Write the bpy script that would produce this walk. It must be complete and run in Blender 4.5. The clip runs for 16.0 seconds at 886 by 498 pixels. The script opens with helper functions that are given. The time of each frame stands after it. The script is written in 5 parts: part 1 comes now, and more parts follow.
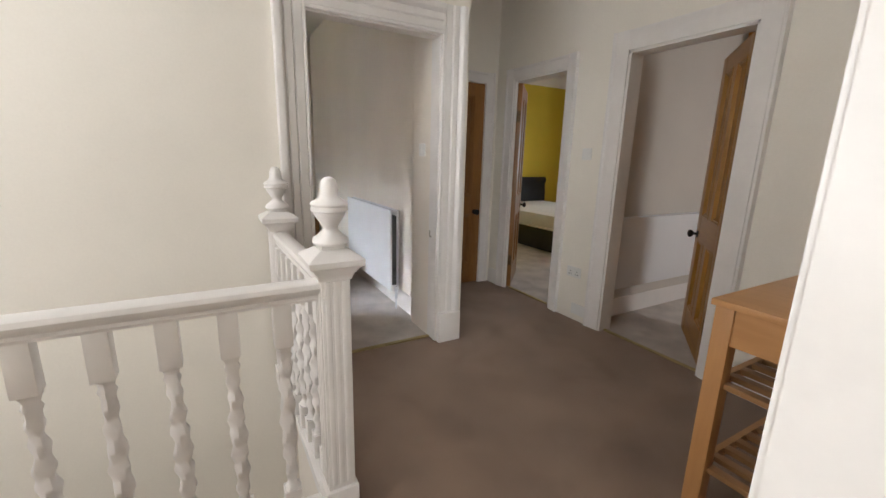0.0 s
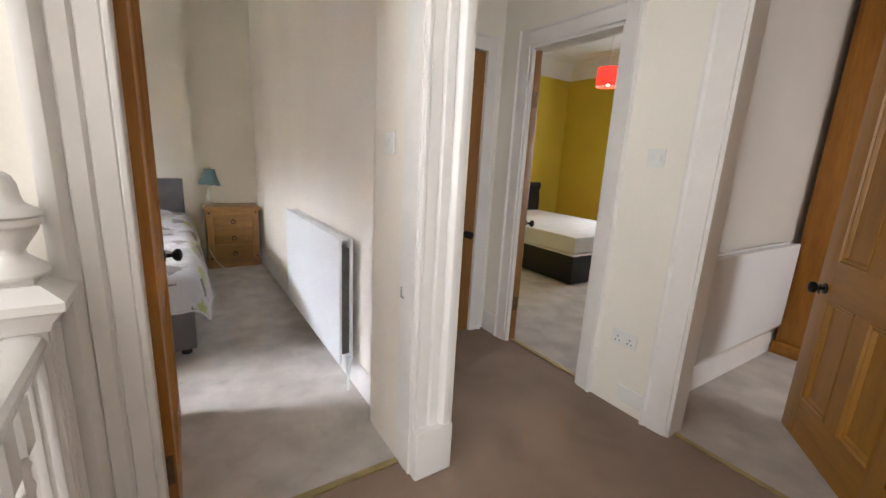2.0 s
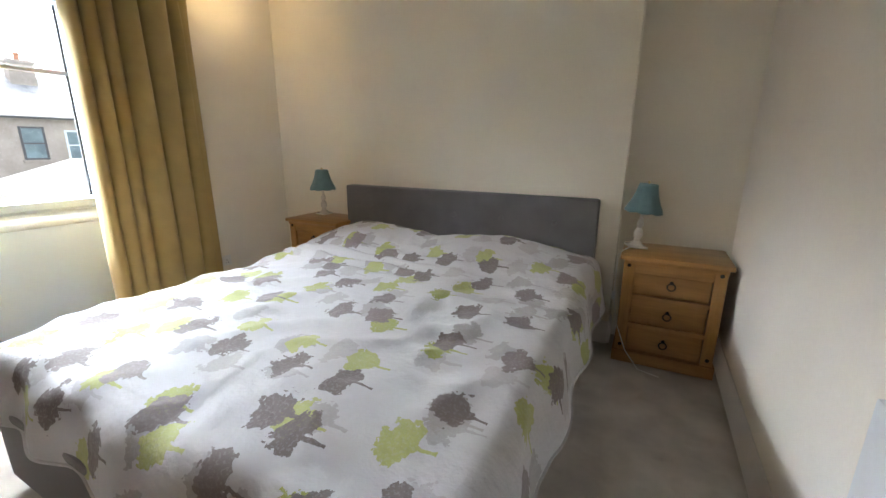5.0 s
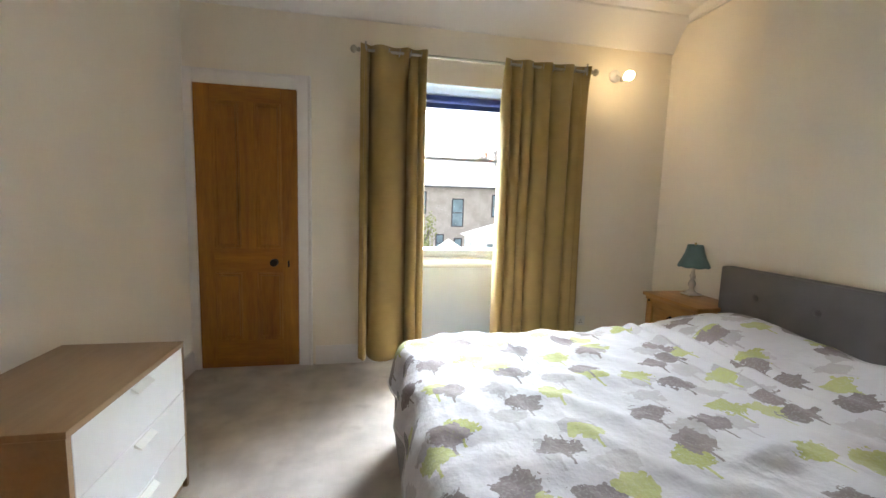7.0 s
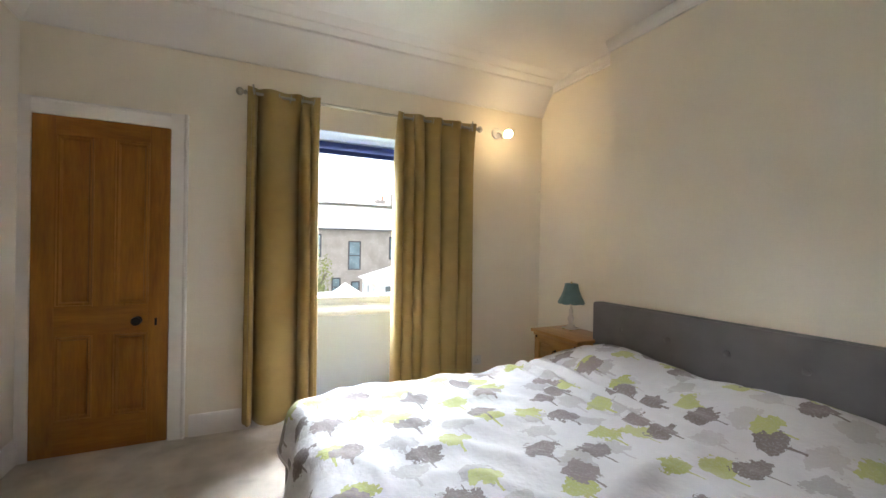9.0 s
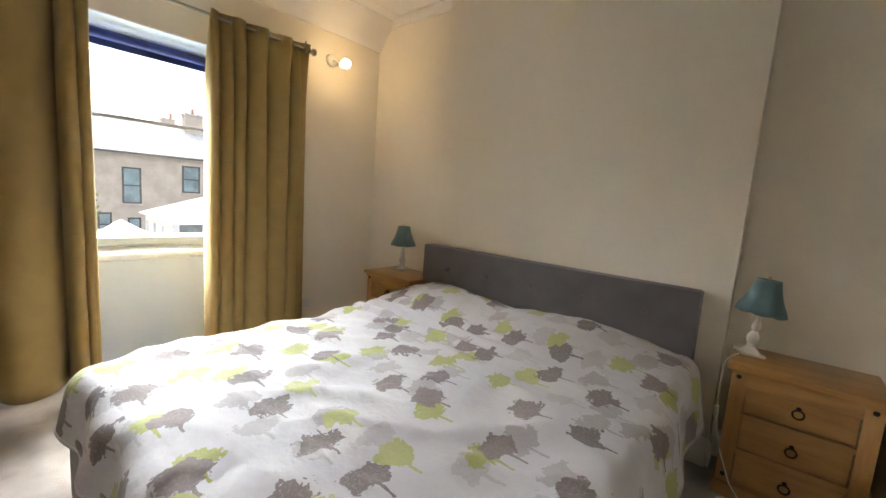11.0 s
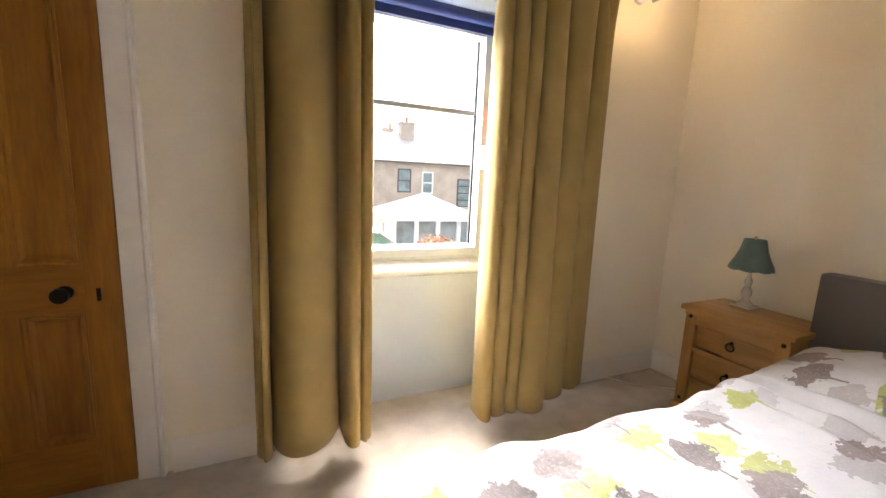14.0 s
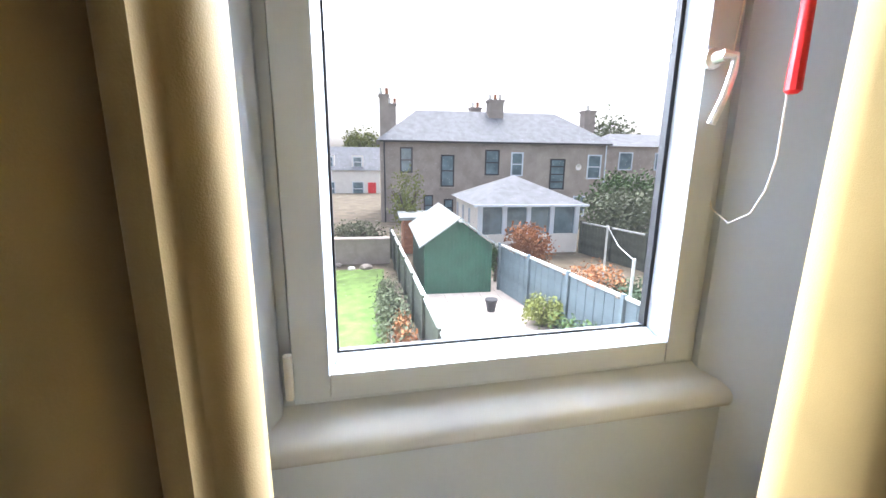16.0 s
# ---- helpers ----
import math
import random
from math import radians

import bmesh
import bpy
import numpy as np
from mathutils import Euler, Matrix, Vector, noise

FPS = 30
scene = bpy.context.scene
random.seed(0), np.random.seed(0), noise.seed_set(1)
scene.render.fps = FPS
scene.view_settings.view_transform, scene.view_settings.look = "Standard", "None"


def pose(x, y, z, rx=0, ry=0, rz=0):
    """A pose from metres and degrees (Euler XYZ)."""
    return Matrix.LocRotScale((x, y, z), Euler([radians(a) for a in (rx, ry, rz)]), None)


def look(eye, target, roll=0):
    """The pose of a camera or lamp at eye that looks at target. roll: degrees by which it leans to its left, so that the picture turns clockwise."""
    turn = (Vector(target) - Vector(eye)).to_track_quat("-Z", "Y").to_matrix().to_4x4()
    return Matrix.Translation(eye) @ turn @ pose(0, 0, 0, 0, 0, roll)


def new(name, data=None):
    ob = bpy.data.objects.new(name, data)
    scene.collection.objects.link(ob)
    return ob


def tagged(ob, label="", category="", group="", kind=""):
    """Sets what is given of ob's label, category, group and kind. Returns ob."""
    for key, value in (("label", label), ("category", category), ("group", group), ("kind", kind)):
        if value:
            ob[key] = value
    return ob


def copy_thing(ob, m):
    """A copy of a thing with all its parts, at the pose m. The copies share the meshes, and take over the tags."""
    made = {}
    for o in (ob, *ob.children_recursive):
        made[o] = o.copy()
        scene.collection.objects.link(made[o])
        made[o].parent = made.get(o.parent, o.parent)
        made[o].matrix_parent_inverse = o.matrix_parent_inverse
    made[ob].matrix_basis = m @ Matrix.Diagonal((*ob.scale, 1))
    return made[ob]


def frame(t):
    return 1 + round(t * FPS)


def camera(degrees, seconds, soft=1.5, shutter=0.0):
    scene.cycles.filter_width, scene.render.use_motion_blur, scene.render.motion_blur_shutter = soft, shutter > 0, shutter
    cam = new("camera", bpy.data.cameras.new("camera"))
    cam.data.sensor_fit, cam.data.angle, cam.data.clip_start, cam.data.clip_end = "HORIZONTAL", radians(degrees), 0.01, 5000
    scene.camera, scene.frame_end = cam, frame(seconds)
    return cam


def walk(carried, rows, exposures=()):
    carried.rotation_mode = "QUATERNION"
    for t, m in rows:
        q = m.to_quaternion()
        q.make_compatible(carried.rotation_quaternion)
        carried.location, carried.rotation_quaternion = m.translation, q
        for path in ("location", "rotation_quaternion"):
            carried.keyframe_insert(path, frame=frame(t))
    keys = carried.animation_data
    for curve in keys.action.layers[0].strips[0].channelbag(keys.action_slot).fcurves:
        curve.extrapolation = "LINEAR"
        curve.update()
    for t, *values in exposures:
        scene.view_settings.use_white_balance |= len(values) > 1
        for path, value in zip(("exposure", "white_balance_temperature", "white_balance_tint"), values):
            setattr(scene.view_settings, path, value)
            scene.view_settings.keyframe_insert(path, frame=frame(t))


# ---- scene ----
cam = camera(95.0, 16.0)
PATH = [
    (0, (-1.328, -2.383, 1.309), (-0.36, -0.69, 0.868), 1.5),
    (0.5, (-1.164, -2.08, 1.308), (-0.015, -0.513, 0.834), 2.3),
    (1, (-1.043, -1.774, 1.328), (0.209, -0.303, 0.811), 2.4),
    (1.5, (-0.935, -1.48, 1.322), (0.343, -0.019, 0.843), 2.4),
    (2, (-0.726, -1.25, 1.313), (0.349, 0.377, 0.87), 3.1),
    (2.5, (-0.583, -0.945, 1.286), (0.168, 0.854, 0.843), 3.4),
    (3, (-0.493, -0.595, 1.306), (-0.049, 1.298, 0.835), 2.0),
    (3.2, (-0.461, -0.454, 1.279), (-0.162, 1.466, 0.805), 2.4),
    (5.3, (-0.423, 1.199, 1.26), (-1.493, 2.823, 0.791), -0.2),
    (5.5, (-0.501, 1.188, 1.247), (-1.721, 2.711, 0.811), -0.2),
    (6, (-0.467, 1.314, 1.259), (-2.144, 2.319, 0.835), 1.0),
    (6.5, (-0.386, 1.377, 1.274), (-2.274, 1.918, 0.898), 2.0),
    (7, (-0.316, 1.375, 1.308), (-2.267, 1.755, 1.086), 1.7),
    (7.5, (-0.302, 1.358, 1.333), (-2.266, 1.732, 1.267), 1.0),
    (8, (-0.301, 1.36, 1.345), (-2.242, 1.843, 1.375), 0.3),
    (8.5, (-0.307, 1.376, 1.343), (-2.193, 2.04, 1.373), 0.2),
    (9, (-0.307, 1.38, 1.338), (-2.117, 2.231, 1.332), 1.0),
    (9.5, (-0.316, 1.373, 1.333), (-2.012, 2.432, 1.299), 2.1),
    (10, (-0.362, 1.355, 1.343), (-1.893, 2.639, 1.264), 2.5),
    (10.2, (-0.378, 1.346, 1.352), (-1.833, 2.713, 1.243), 2.6),
    (12.3, (-0.566, 1.237, 1.298), (-1.722, 2.823, 0.912), 5.1),
    (12.5, (-0.613, 1.255, 1.301), (-1.873, 2.762, 0.922), 5.4),
    (13, (-0.852, 1.349, 1.291), (-2.44, 2.523, 0.977), 5.8),
    (13.5, (-1.21, 1.38, 1.307), (-2.999, 2.226, 1.018), 3.9),
    (14, (-1.672, 1.352, 1.293), (-3.459, 2.189, 0.965), 2.5),
    (14.5, (-2.109, 1.418, 1.284), (-3.865, 2.306, 0.927), 1.4),
    (15, (-2.494, 1.491, 1.277), (-4.232, 2.417, 0.929), -0.0),
    (15.5, (-2.879, 1.658, 1.297), (-4.66, 2.492, 0.929), 0.1),
    (16, (-3.12, 1.899, 1.298), (-5.027, 2.326, 0.875), 0.6),
]
walk(cam, [(t, look(eye, target, roll)) for t, eye, target, roll in PATH],
     exposures=[(0.0, 3.5, 6550, 11), (0.5, 3.75, 6550, 11), (1.0, 3.95, 6500, 11), (2.0, 4.12, 6500, 11), (2.6, 4.15, 6550, 11), (3.2, 4.05, 6500, 10), (5.3, 3.6, 6450, 7), (7.0, 3.7, 6500, 7),
                (10.0, 3.65, 6500, 8), (12.3, 3.5, 7700, 11), (13.0, 3.5, 7200, 11), (14.0, 3.72, 7400, 15), (14.5, 3.87, 7300, 15), (15.0, 3.72, 6800, 15), (15.5, 3.3, 6700, 16), (16.0, 2.52, 6100, 14)])

# ---- light ----
world = bpy.data.worlds.new("overcast_sky")
scene.world = world
world.use_nodes = True
wn = world.node_tree
sky = wn.nodes.new("ShaderNodeTexSky")
sky.sky_type, sky.sun_disc = "NISHITA", False
sky.sun_elevation, sky.sun_rotation = radians(61), radians(-70)
sky.air_density, sky.dust_density, sky.ozone_density = 1.0, 6.0, 1.0
pale = wn.nodes.new("ShaderNodeHueSaturation")
pale.inputs["Saturation"].default_value = 0.35
wn.links.new(sky.outputs[0], pale.inputs["Color"])
wn.links.new(pale.outputs[0], wn.nodes["Background"].inputs[0])
wn.nodes["Background"].inputs[1].default_value = 0.08


def lamp(name, kind, energy, colour, m, **settings):
    data = bpy.data.lights.new(name, kind)
    data.energy, data.color = energy, colour
    for key, value in settings.items():
        if key == "angle":
            data.angle = value
        if key == "size":
            data.shape, data.size, data.size_y = "RECTANGLE", value[0], value[1]
        if key == "radius":
            data.shadow_soft_size = value
    ob = new(name, data)
    ob.matrix_world = m
    return ob


lamp("sun", "SUN", 0.4, (1.0, 0.96, 0.9), look((-22, 8, 42), (0, 0, 0)), angle=radians(25))
lamp("bedroom_window_daylight", "AREA", 3500, (0.83, 0.91, 1.0), look((-12.0, 2.6, 7.0), (-3.6, 2.2, 1.4)), size=(32.0, 6.6))
# Made-up fill lamp under the closed ceiling; no roof light is known.
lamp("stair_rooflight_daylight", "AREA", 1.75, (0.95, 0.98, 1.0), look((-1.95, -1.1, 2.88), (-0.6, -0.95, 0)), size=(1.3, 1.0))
# Added fill lamp at the blank west wall; no window stands there.
lamp("stair_window_daylight", "AREA", 3.0, (0.95, 0.97, 1.0), look((-3.66, -0.9, 1.2), (1.2, -1.1, 1.0)), size=(1.5, 1.8))
lamp("front_room_daylight", "AREA", 2.3, (0.76, 0.88, 1.0), look((4.93, 1.75, 1.5), (2.5, 1.75, 1.2)), size=(1.0, 1.4))
# Assumed daylight: a lamp inside the closed side room, its window unseen and unmodelled.
lamp("side_room_daylight", "AREA", 1.7, (0.95, 0.97, 1.0), look((2.6, -3.0, 1.6), (2.4, -0.5, 0.4)), size=(1.0, 1.2))
# Added fill lamp in the unseen room behind, aimed at the landing's right wall.
lamp("study_daylight", "AREA", 10.5, (0.93, 0.98, 1.0), look((-2.8, -5.1, 1.7), (0.1, -1.0, 1.0)), size=(1.5, 1.5))


# ---- materials ----
def shader(name, colour, rough=0.6, metal=0.0, vary=0.08, scale=6.0, bump=0.0, bump_scale=120.0, second=None, spec=0.5, coat=0.0, sheen=0.0):
    """A painted, woven or stony surface: two scales of tone, one of relief."""
    m = bpy.data.materials.new(name)
    m.use_nodes = True
    t = m.node_tree
    b = t.nodes["Principled BSDF"]
    b.inputs["Roughness"].default_value, b.inputs["Metallic"].default_value = rough, metal
    b.inputs["Specular IOR Level"].default_value = spec
    b.inputs["Coat Weight"].default_value = coat
    b.inputs["Sheen Weight"].default_value = sheen
    co = t.nodes.new("ShaderNodeTexCoord")
    big, fine = t.nodes.new("ShaderNodeTexNoise"), t.nodes.new("ShaderNodeTexNoise")
    big.inputs["Scale"].default_value, fine.inputs["Scale"].default_value = scale, bump_scale
    big.inputs["Detail"].default_value, fine.inputs["Detail"].default_value = 4, 2
    ramp = t.nodes.new("ShaderNodeMix")
    ramp.data_type = "RGBA"
    low = [c * (1 - vary) for c in colour]
    high = second or [min(1, c * (1 + vary)) for c in colour]
    ramp.inputs[6].default_value, ramp.inputs[7].default_value = (*low, 1), (*high, 1)
    span = t.nodes.new("ShaderNodeMapRange")
    span.inputs[1].default_value, span.inputs[2].default_value = 0.36, 0.64
    mix = t.nodes.new("ShaderNodeMix")
    mix.inputs[0].default_value = 0.25
    for n in (big, fine):
        t.links.new(co.outputs["Object"], n.inputs["Vector"])
    t.links.new(big.outputs["Fac"], mix.inputs[2])
    t.links.new(fine.outputs["Fac"], mix.inputs[3])
    t.links.new(mix.outputs[0], span.inputs[0])
    t.links.new(span.outputs[0], ramp.inputs[0])
    t.links.new(ramp.outputs[2], b.inputs["Base Color"])
    if bump:
        bp = t.nodes.new("ShaderNodeBump")
        bp.inputs["Strength"].default_value, bp.inputs["Distance"].default_value = bump, 0.004
        t.links.new(fine.outputs["Fac"], bp.inputs["Height"])
        t.links.new(bp.outputs[0], b.inputs["Normal"])
    return m


def wood(name, dark, light, axis="Z", rough=0.4, scale=5.0, coat=0.15):
    m = bpy.data.materials.new(name)
    m.use_nodes = True
    t = m.node_tree
    b = t.nodes["Principled BSDF"]
    b.inputs["Roughness"].default_value, b.inputs["Coat Weight"].default_value = rough, coat
    b.inputs["Coat Roughness"].default_value = 0.3
    co, mp = t.nodes.new("ShaderNodeTexCoord"), t.nodes.new("ShaderNodeMapping")
    rnd = t.nodes.new("ShaderNodeObjectInfo")
    shift = t.nodes.new("ShaderNodeVectorMath")
    shift.operation = "SCALE"
    shift.inputs[0].default_value = (3.1, 5.7, 2.3)
    t.links.new(rnd.outputs["Random"], shift.inputs["Scale"])
    t.links.new(shift.outputs[0], mp.inputs["Location"])
    mp.inputs["Scale"].default_value = {"X": (0.12, 1, 1), "Y": (1, 0.12, 1), "Z": (1, 1, 0.12)}[axis]
    n1, n2 = t.nodes.new("ShaderNodeTexNoise"), t.nodes.new("ShaderNodeTexNoise")
    n1.inputs["Scale"].default_value, n1.inputs["Detail"].default_value, n1.inputs["Distortion"].default_value = scale * 2.2, 5, 1.2
    n2.inputs["Scale"].default_value, n2.inputs["Detail"].default_value = scale * 22, 3
    r = t.nodes.new("ShaderNodeValToRGB")
    r.color_ramp.elements[0].position, r.color_ramp.elements[0].color = 0.32, (*dark, 1)
    r.color_ramp.elements[1].position, r.color_ramp.elements[1].color = 0.68, (*light, 1)
    mix = t.nodes.new("ShaderNodeMix")
    mix.inputs[0].default_value = 0.35
    t.links.new(co.outputs["Object"], mp.inputs["Vector"])
    for n in (n1, n2):
        t.links.new(mp.outputs[0], n.inputs["Vector"])
    t.links.new(n1.outputs["Fac"], mix.inputs[2])
    t.links.new(n2.outputs["Fac"], mix.inputs[3])
    t.links.new(mix.outputs[0], r.inputs[0])
    t.links.new(r.outputs[0], b.inputs["Base Color"])
    bp = t.nodes.new("ShaderNodeBump")
    bp.inputs["Strength"].default_value, bp.inputs["Distance"].default_value = 0.15, 0.002
    t.links.new(n2.outputs["Fac"], bp.inputs["Height"])
    t.links.new(bp.outputs[0], b.inputs["Normal"])
    return m


def glowing(name, colour, strength):
    m = bpy.data.materials.new(name)
    m.use_nodes = True
    b = m.node_tree.nodes["Principled BSDF"]
    b.inputs["Base Color"].default_value = (*colour, 1)
    b.inputs["Emission Color"].default_value, b.inputs["Emission Strength"].default_value = (*colour, 1), strength
    return m


def clear(name, tint=(1, 1, 1), rough=0.0):
    m = bpy.data.materials.new(name)
    m.use_nodes = True
    b = m.node_tree.nodes["Principled BSDF"]
    b.inputs["Base Color"].default_value, b.inputs["Roughness"].default_value = (*tint, 1), rough
    b.inputs["Transmission Weight"].default_value, b.inputs["IOR"].default_value = 1.0, 1.01 if tint == (1, 1, 1) else 1.45
    return m


def hazed(m, share):
    """Mixes a little translucent white into a pane: painted haze for the window's glare."""
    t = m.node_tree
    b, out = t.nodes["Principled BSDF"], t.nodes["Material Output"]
    veil, mix = t.nodes.new("ShaderNodeBsdfTranslucent"), t.nodes.new("ShaderNodeMixShader")
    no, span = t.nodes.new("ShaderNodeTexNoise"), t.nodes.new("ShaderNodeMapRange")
    veil.inputs["Color"].default_value = (0.8, 0.82, 0.85, 1)
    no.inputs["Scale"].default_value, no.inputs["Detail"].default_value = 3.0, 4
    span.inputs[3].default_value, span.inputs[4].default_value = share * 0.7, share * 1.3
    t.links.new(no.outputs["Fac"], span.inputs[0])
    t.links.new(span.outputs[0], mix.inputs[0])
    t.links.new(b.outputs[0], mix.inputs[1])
    t.links.new(veil.outputs[0], mix.inputs[2])
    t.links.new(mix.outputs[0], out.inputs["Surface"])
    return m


CREAM = shader("cream_emulsion", (0.87, 0.81, 0.70), 0.75, vary=0.03, scale=1.6, bump=0.12, bump_scale=90, spec=0.25)
PALE_IVORY = shader("pale_ivory_emulsion", (0.86, 0.815, 0.735), 0.75, vary=0.03, scale=1.6, bump=0.12, bump_scale=90, spec=0.25)
IVORY = shader("ivory_emulsion", (0.87, 0.81, 0.735), 0.75, vary=0.03, scale=1.6, bump=0.12, bump_scale=90, spec=0.25)
YELLOW = shader("yellow_emulsion", (0.66, 0.49, 0.06), 0.75, vary=0.05, scale=1.4, bump=0.1, bump_scale=90, spec=0.25)
CEILING = shader("white_ceiling_paint", (0.86, 0.835, 0.805), 0.85, vary=0.03, scale=1.2, bump=0.1, bump_scale=80, spec=0.2)
GLOSS = shader("white_gloss_paint", (0.82, 0.79, 0.765), 0.28, vary=0.03, scale=5, bump=0.05, bump_scale=30)
# White plastic; its shade and the blue skylight are put into this base.
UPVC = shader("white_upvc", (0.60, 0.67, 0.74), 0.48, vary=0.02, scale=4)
# Bar backlit by the sky: the shade on it is put into this grey.
SHADED_BAR = shader("shaded_glazing_bar", (0.26, 0.28, 0.30), 0.4, vary=0.05, scale=6)
# White gloss; the sky's cool cast is put into the base colour.
SILL = shader("white_sill_paint", (0.70, 0.75, 0.80), 0.22, vary=0.04, scale=7, bump=0.08, bump_scale=18)
# White paint under blue sky: that cool light is put into the colour.
APRON = shader("sky_tinted_white_emulsion", (0.60, 0.69, 0.80), 0.7, vary=0.03, scale=2, bump=0.1, bump_scale=90)
RADIATOR = shader("white_radiator_enamel", (0.80, 0.81, 0.83), 0.35, vary=0.02, scale=3)
# Fins darkened: shade between the radiator panels is put into their colour.
FINS = shader("shaded_convector", (0.10, 0.10, 0.10), 0.7, vary=0.2, scale=8)
BROWN_CARPET = shader("brown_carpet", (0.285, 0.194, 0.14), 0.95, vary=0.14, scale=2.2, bump=0.9, bump_scale=420, spec=0.1, sheen=0.2)
GREY_CARPET = shader("grey_beige_carpet", (0.56, 0.505, 0.46), 0.95, vary=0.17, scale=5.0, bump=0.9, bump_scale=420, spec=0.1, sheen=0.2)


def stained(m, colour, size, low, high):
    """Lays blurred darker stains over a material's colour."""
    t = m.node_tree
    b = t.nodes["Principled BSDF"]
    below = b.inputs["Base Color"].links[0].from_socket
    co, no, span, mix = t.nodes.new("ShaderNodeTexCoord"), t.nodes.new("ShaderNodeTexNoise"), t.nodes.new("ShaderNodeMapRange"), t.nodes.new("ShaderNodeMix")
    mix.data_type = "RGBA"
    mix.blend_type = "MULTIPLY"
    no.inputs["Scale"].default_value, no.inputs["Detail"].default_value, no.inputs["Distortion"].default_value = size, 5, 0.6
    span.inputs[1].default_value, span.inputs[2].default_value = low, high
    t.links.new(co.outputs["Object"], no.inputs["Vector"])
    t.links.new(no.outputs["Fac"], span.inputs[0])
    t.links.new(span.outputs[0], mix.inputs[0])
    t.links.new(below, mix.inputs[6])
    mix.inputs[7].default_value = (*colour, 1)
    t.links.new(mix.outputs[2], b.inputs["Base Color"])


stained(GREY_CARPET, (0.86, 0.84, 0.82), 7.5, 0.58, 0.74)
stained(BROWN_CARPET, (0.80, 0.78, 0.76), 3.0, 0.52, 0.75)
PINE_DOOR = wood("stained_pine", (0.25, 0.088, 0.006), (0.43, 0.178, 0.016), "Z", 0.5, 3.5, coat=0.0)
PINE_DOOR_X = wood("stained_pine_across", (0.25, 0.088, 0.006), (0.43, 0.178, 0.016), "X", 0.5, 3.5, coat=0.0)
HONEY_PINE = wood("honey_pine", (0.27, 0.115, 0.013), (0.42, 0.200, 0.028), "Z", 0.38, 3.5, coat=0.1)
HONEY_PINE_X = wood("honey_pine_across", (0.27, 0.115, 0.013), (0.42, 0.200, 0.028), "X", 0.38, 3.5, coat=0.1)
# Brown of the passage door; on door_4 it puts shade into the colour.
DARK_AND_SHADED_PINE = wood("dark_and_shaded_pine", (0.20, 0.085, 0.02), (0.32, 0.14, 0.035), "Z", 0.4, 3.5)
WAXED = wood("waxed_pine", (0.32, 0.150, 0.040), (0.50, 0.265, 0.085), "X", 0.42, 4.5)
WAXED_Z = wood("waxed_pine_upright", (0.32, 0.150, 0.040), (0.50, 0.265, 0.085), "Z", 0.42, 4.5)
BEECH = wood("orange_beech", (0.50, 0.245, 0.085), (0.60, 0.315, 0.125), "Y", 0.42, 2.0)
BEECH_Z = wood("orange_beech_upright", (0.50, 0.245, 0.085), (0.60, 0.315, 0.125), "Z", 0.42, 2.0)
# Slats get a darker tone than the rest of the table.
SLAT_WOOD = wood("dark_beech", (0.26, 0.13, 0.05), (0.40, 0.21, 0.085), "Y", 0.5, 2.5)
OAK_FOIL = wood("oak_foil", (0.27, 0.165, 0.085), (0.35, 0.225, 0.12), "X", 0.45, 2.5)
WHITE_FOIL = shader("white_foil", (0.83, 0.84, 0.84), 0.3, vary=0.01, scale=3)
IRON = shader("black_iron", (0.015, 0.013, 0.012), 0.4, 0.6, vary=0.2, scale=20)
BRASS = shader("brass", (0.50, 0.40, 0.20), 0.42, 1.0, vary=0.12, scale=12)
BRONZE = shader("dark_bronze", (0.13, 0.08, 0.04), 0.45, 0.7, vary=0.2, scale=20)
CHROME = shader("chrome", (0.75, 0.77, 0.80), 0.38, 1.0, vary=0.04, scale=8)
STEEL = shader("brushed_steel", (0.45, 0.42, 0.36), 0.3, 1.0, vary=0.08, scale=20)
CURTAIN = shader("olive_gold_curtain", (0.418, 0.292, 0.112), 0.75, vary=0.05, scale=9, bump=0.1, bump_scale=650, spec=0.25, sheen=0.15)
GREY_FABRIC = shader("grey_upholstery", (0.165, 0.155, 0.16), 0.9, vary=0.12, scale=5, bump=0.6, bump_scale=600, spec=0.15, sheen=0.3)
BLACK_LEATHER = shader("black_leatherette", (0.012, 0.012, 0.015), 0.32, vary=0.2, scale=8, bump=0.2, bump_scale=200)
MATTRESS = shader("white_mattress", (0.78, 0.76, 0.72), 0.8, vary=0.04, scale=6, bump=0.3, bump_scale=60)
TEAL = shader("teal_fabric", (0.13, 0.225, 0.245), 0.8, vary=0.08, scale=20, bump=0.4, bump_scale=400, sheen=0.2)
PORCELAIN = shader("white_porcelain", (0.75, 0.70, 0.64), 0.2, vary=0.05, scale=14)
PLASTIC = shader("white_plastic", (0.80, 0.79, 0.76), 0.35, vary=0.02, scale=10)
NAVY = shader("navy_blind_fabric", (0.02, 0.045, 0.22), 0.6, vary=0.1, scale=12)
RED = shader("red_silk", (0.70, 0.02, 0.025), 0.5, vary=0.15, scale=40)
GOLD = shader("yellow_cord", (0.80, 0.42, 0.03), 0.5, vary=0.15, scale=40)
RUBBER = shader("black_gasket", (0.015, 0.016, 0.02), 0.6, vary=0.1, scale=10)
STRIPE = [shader("stripe_" + n, c, 0.8, vary=0.08, scale=20, bump=0.3, bump_scale=400) for n, c in
          (("grey", (0.20, 0.20, 0.23)), ("plum", (0.22, 0.05, 0.07)), ("pale", (0.55, 0.55, 0.55)), ("slate", (0.11, 0.13, 0.18)), ("crimson", (0.35, 0.03, 0.06)))]
GLASS = hazed(clear("window_glass"), 0.0032)
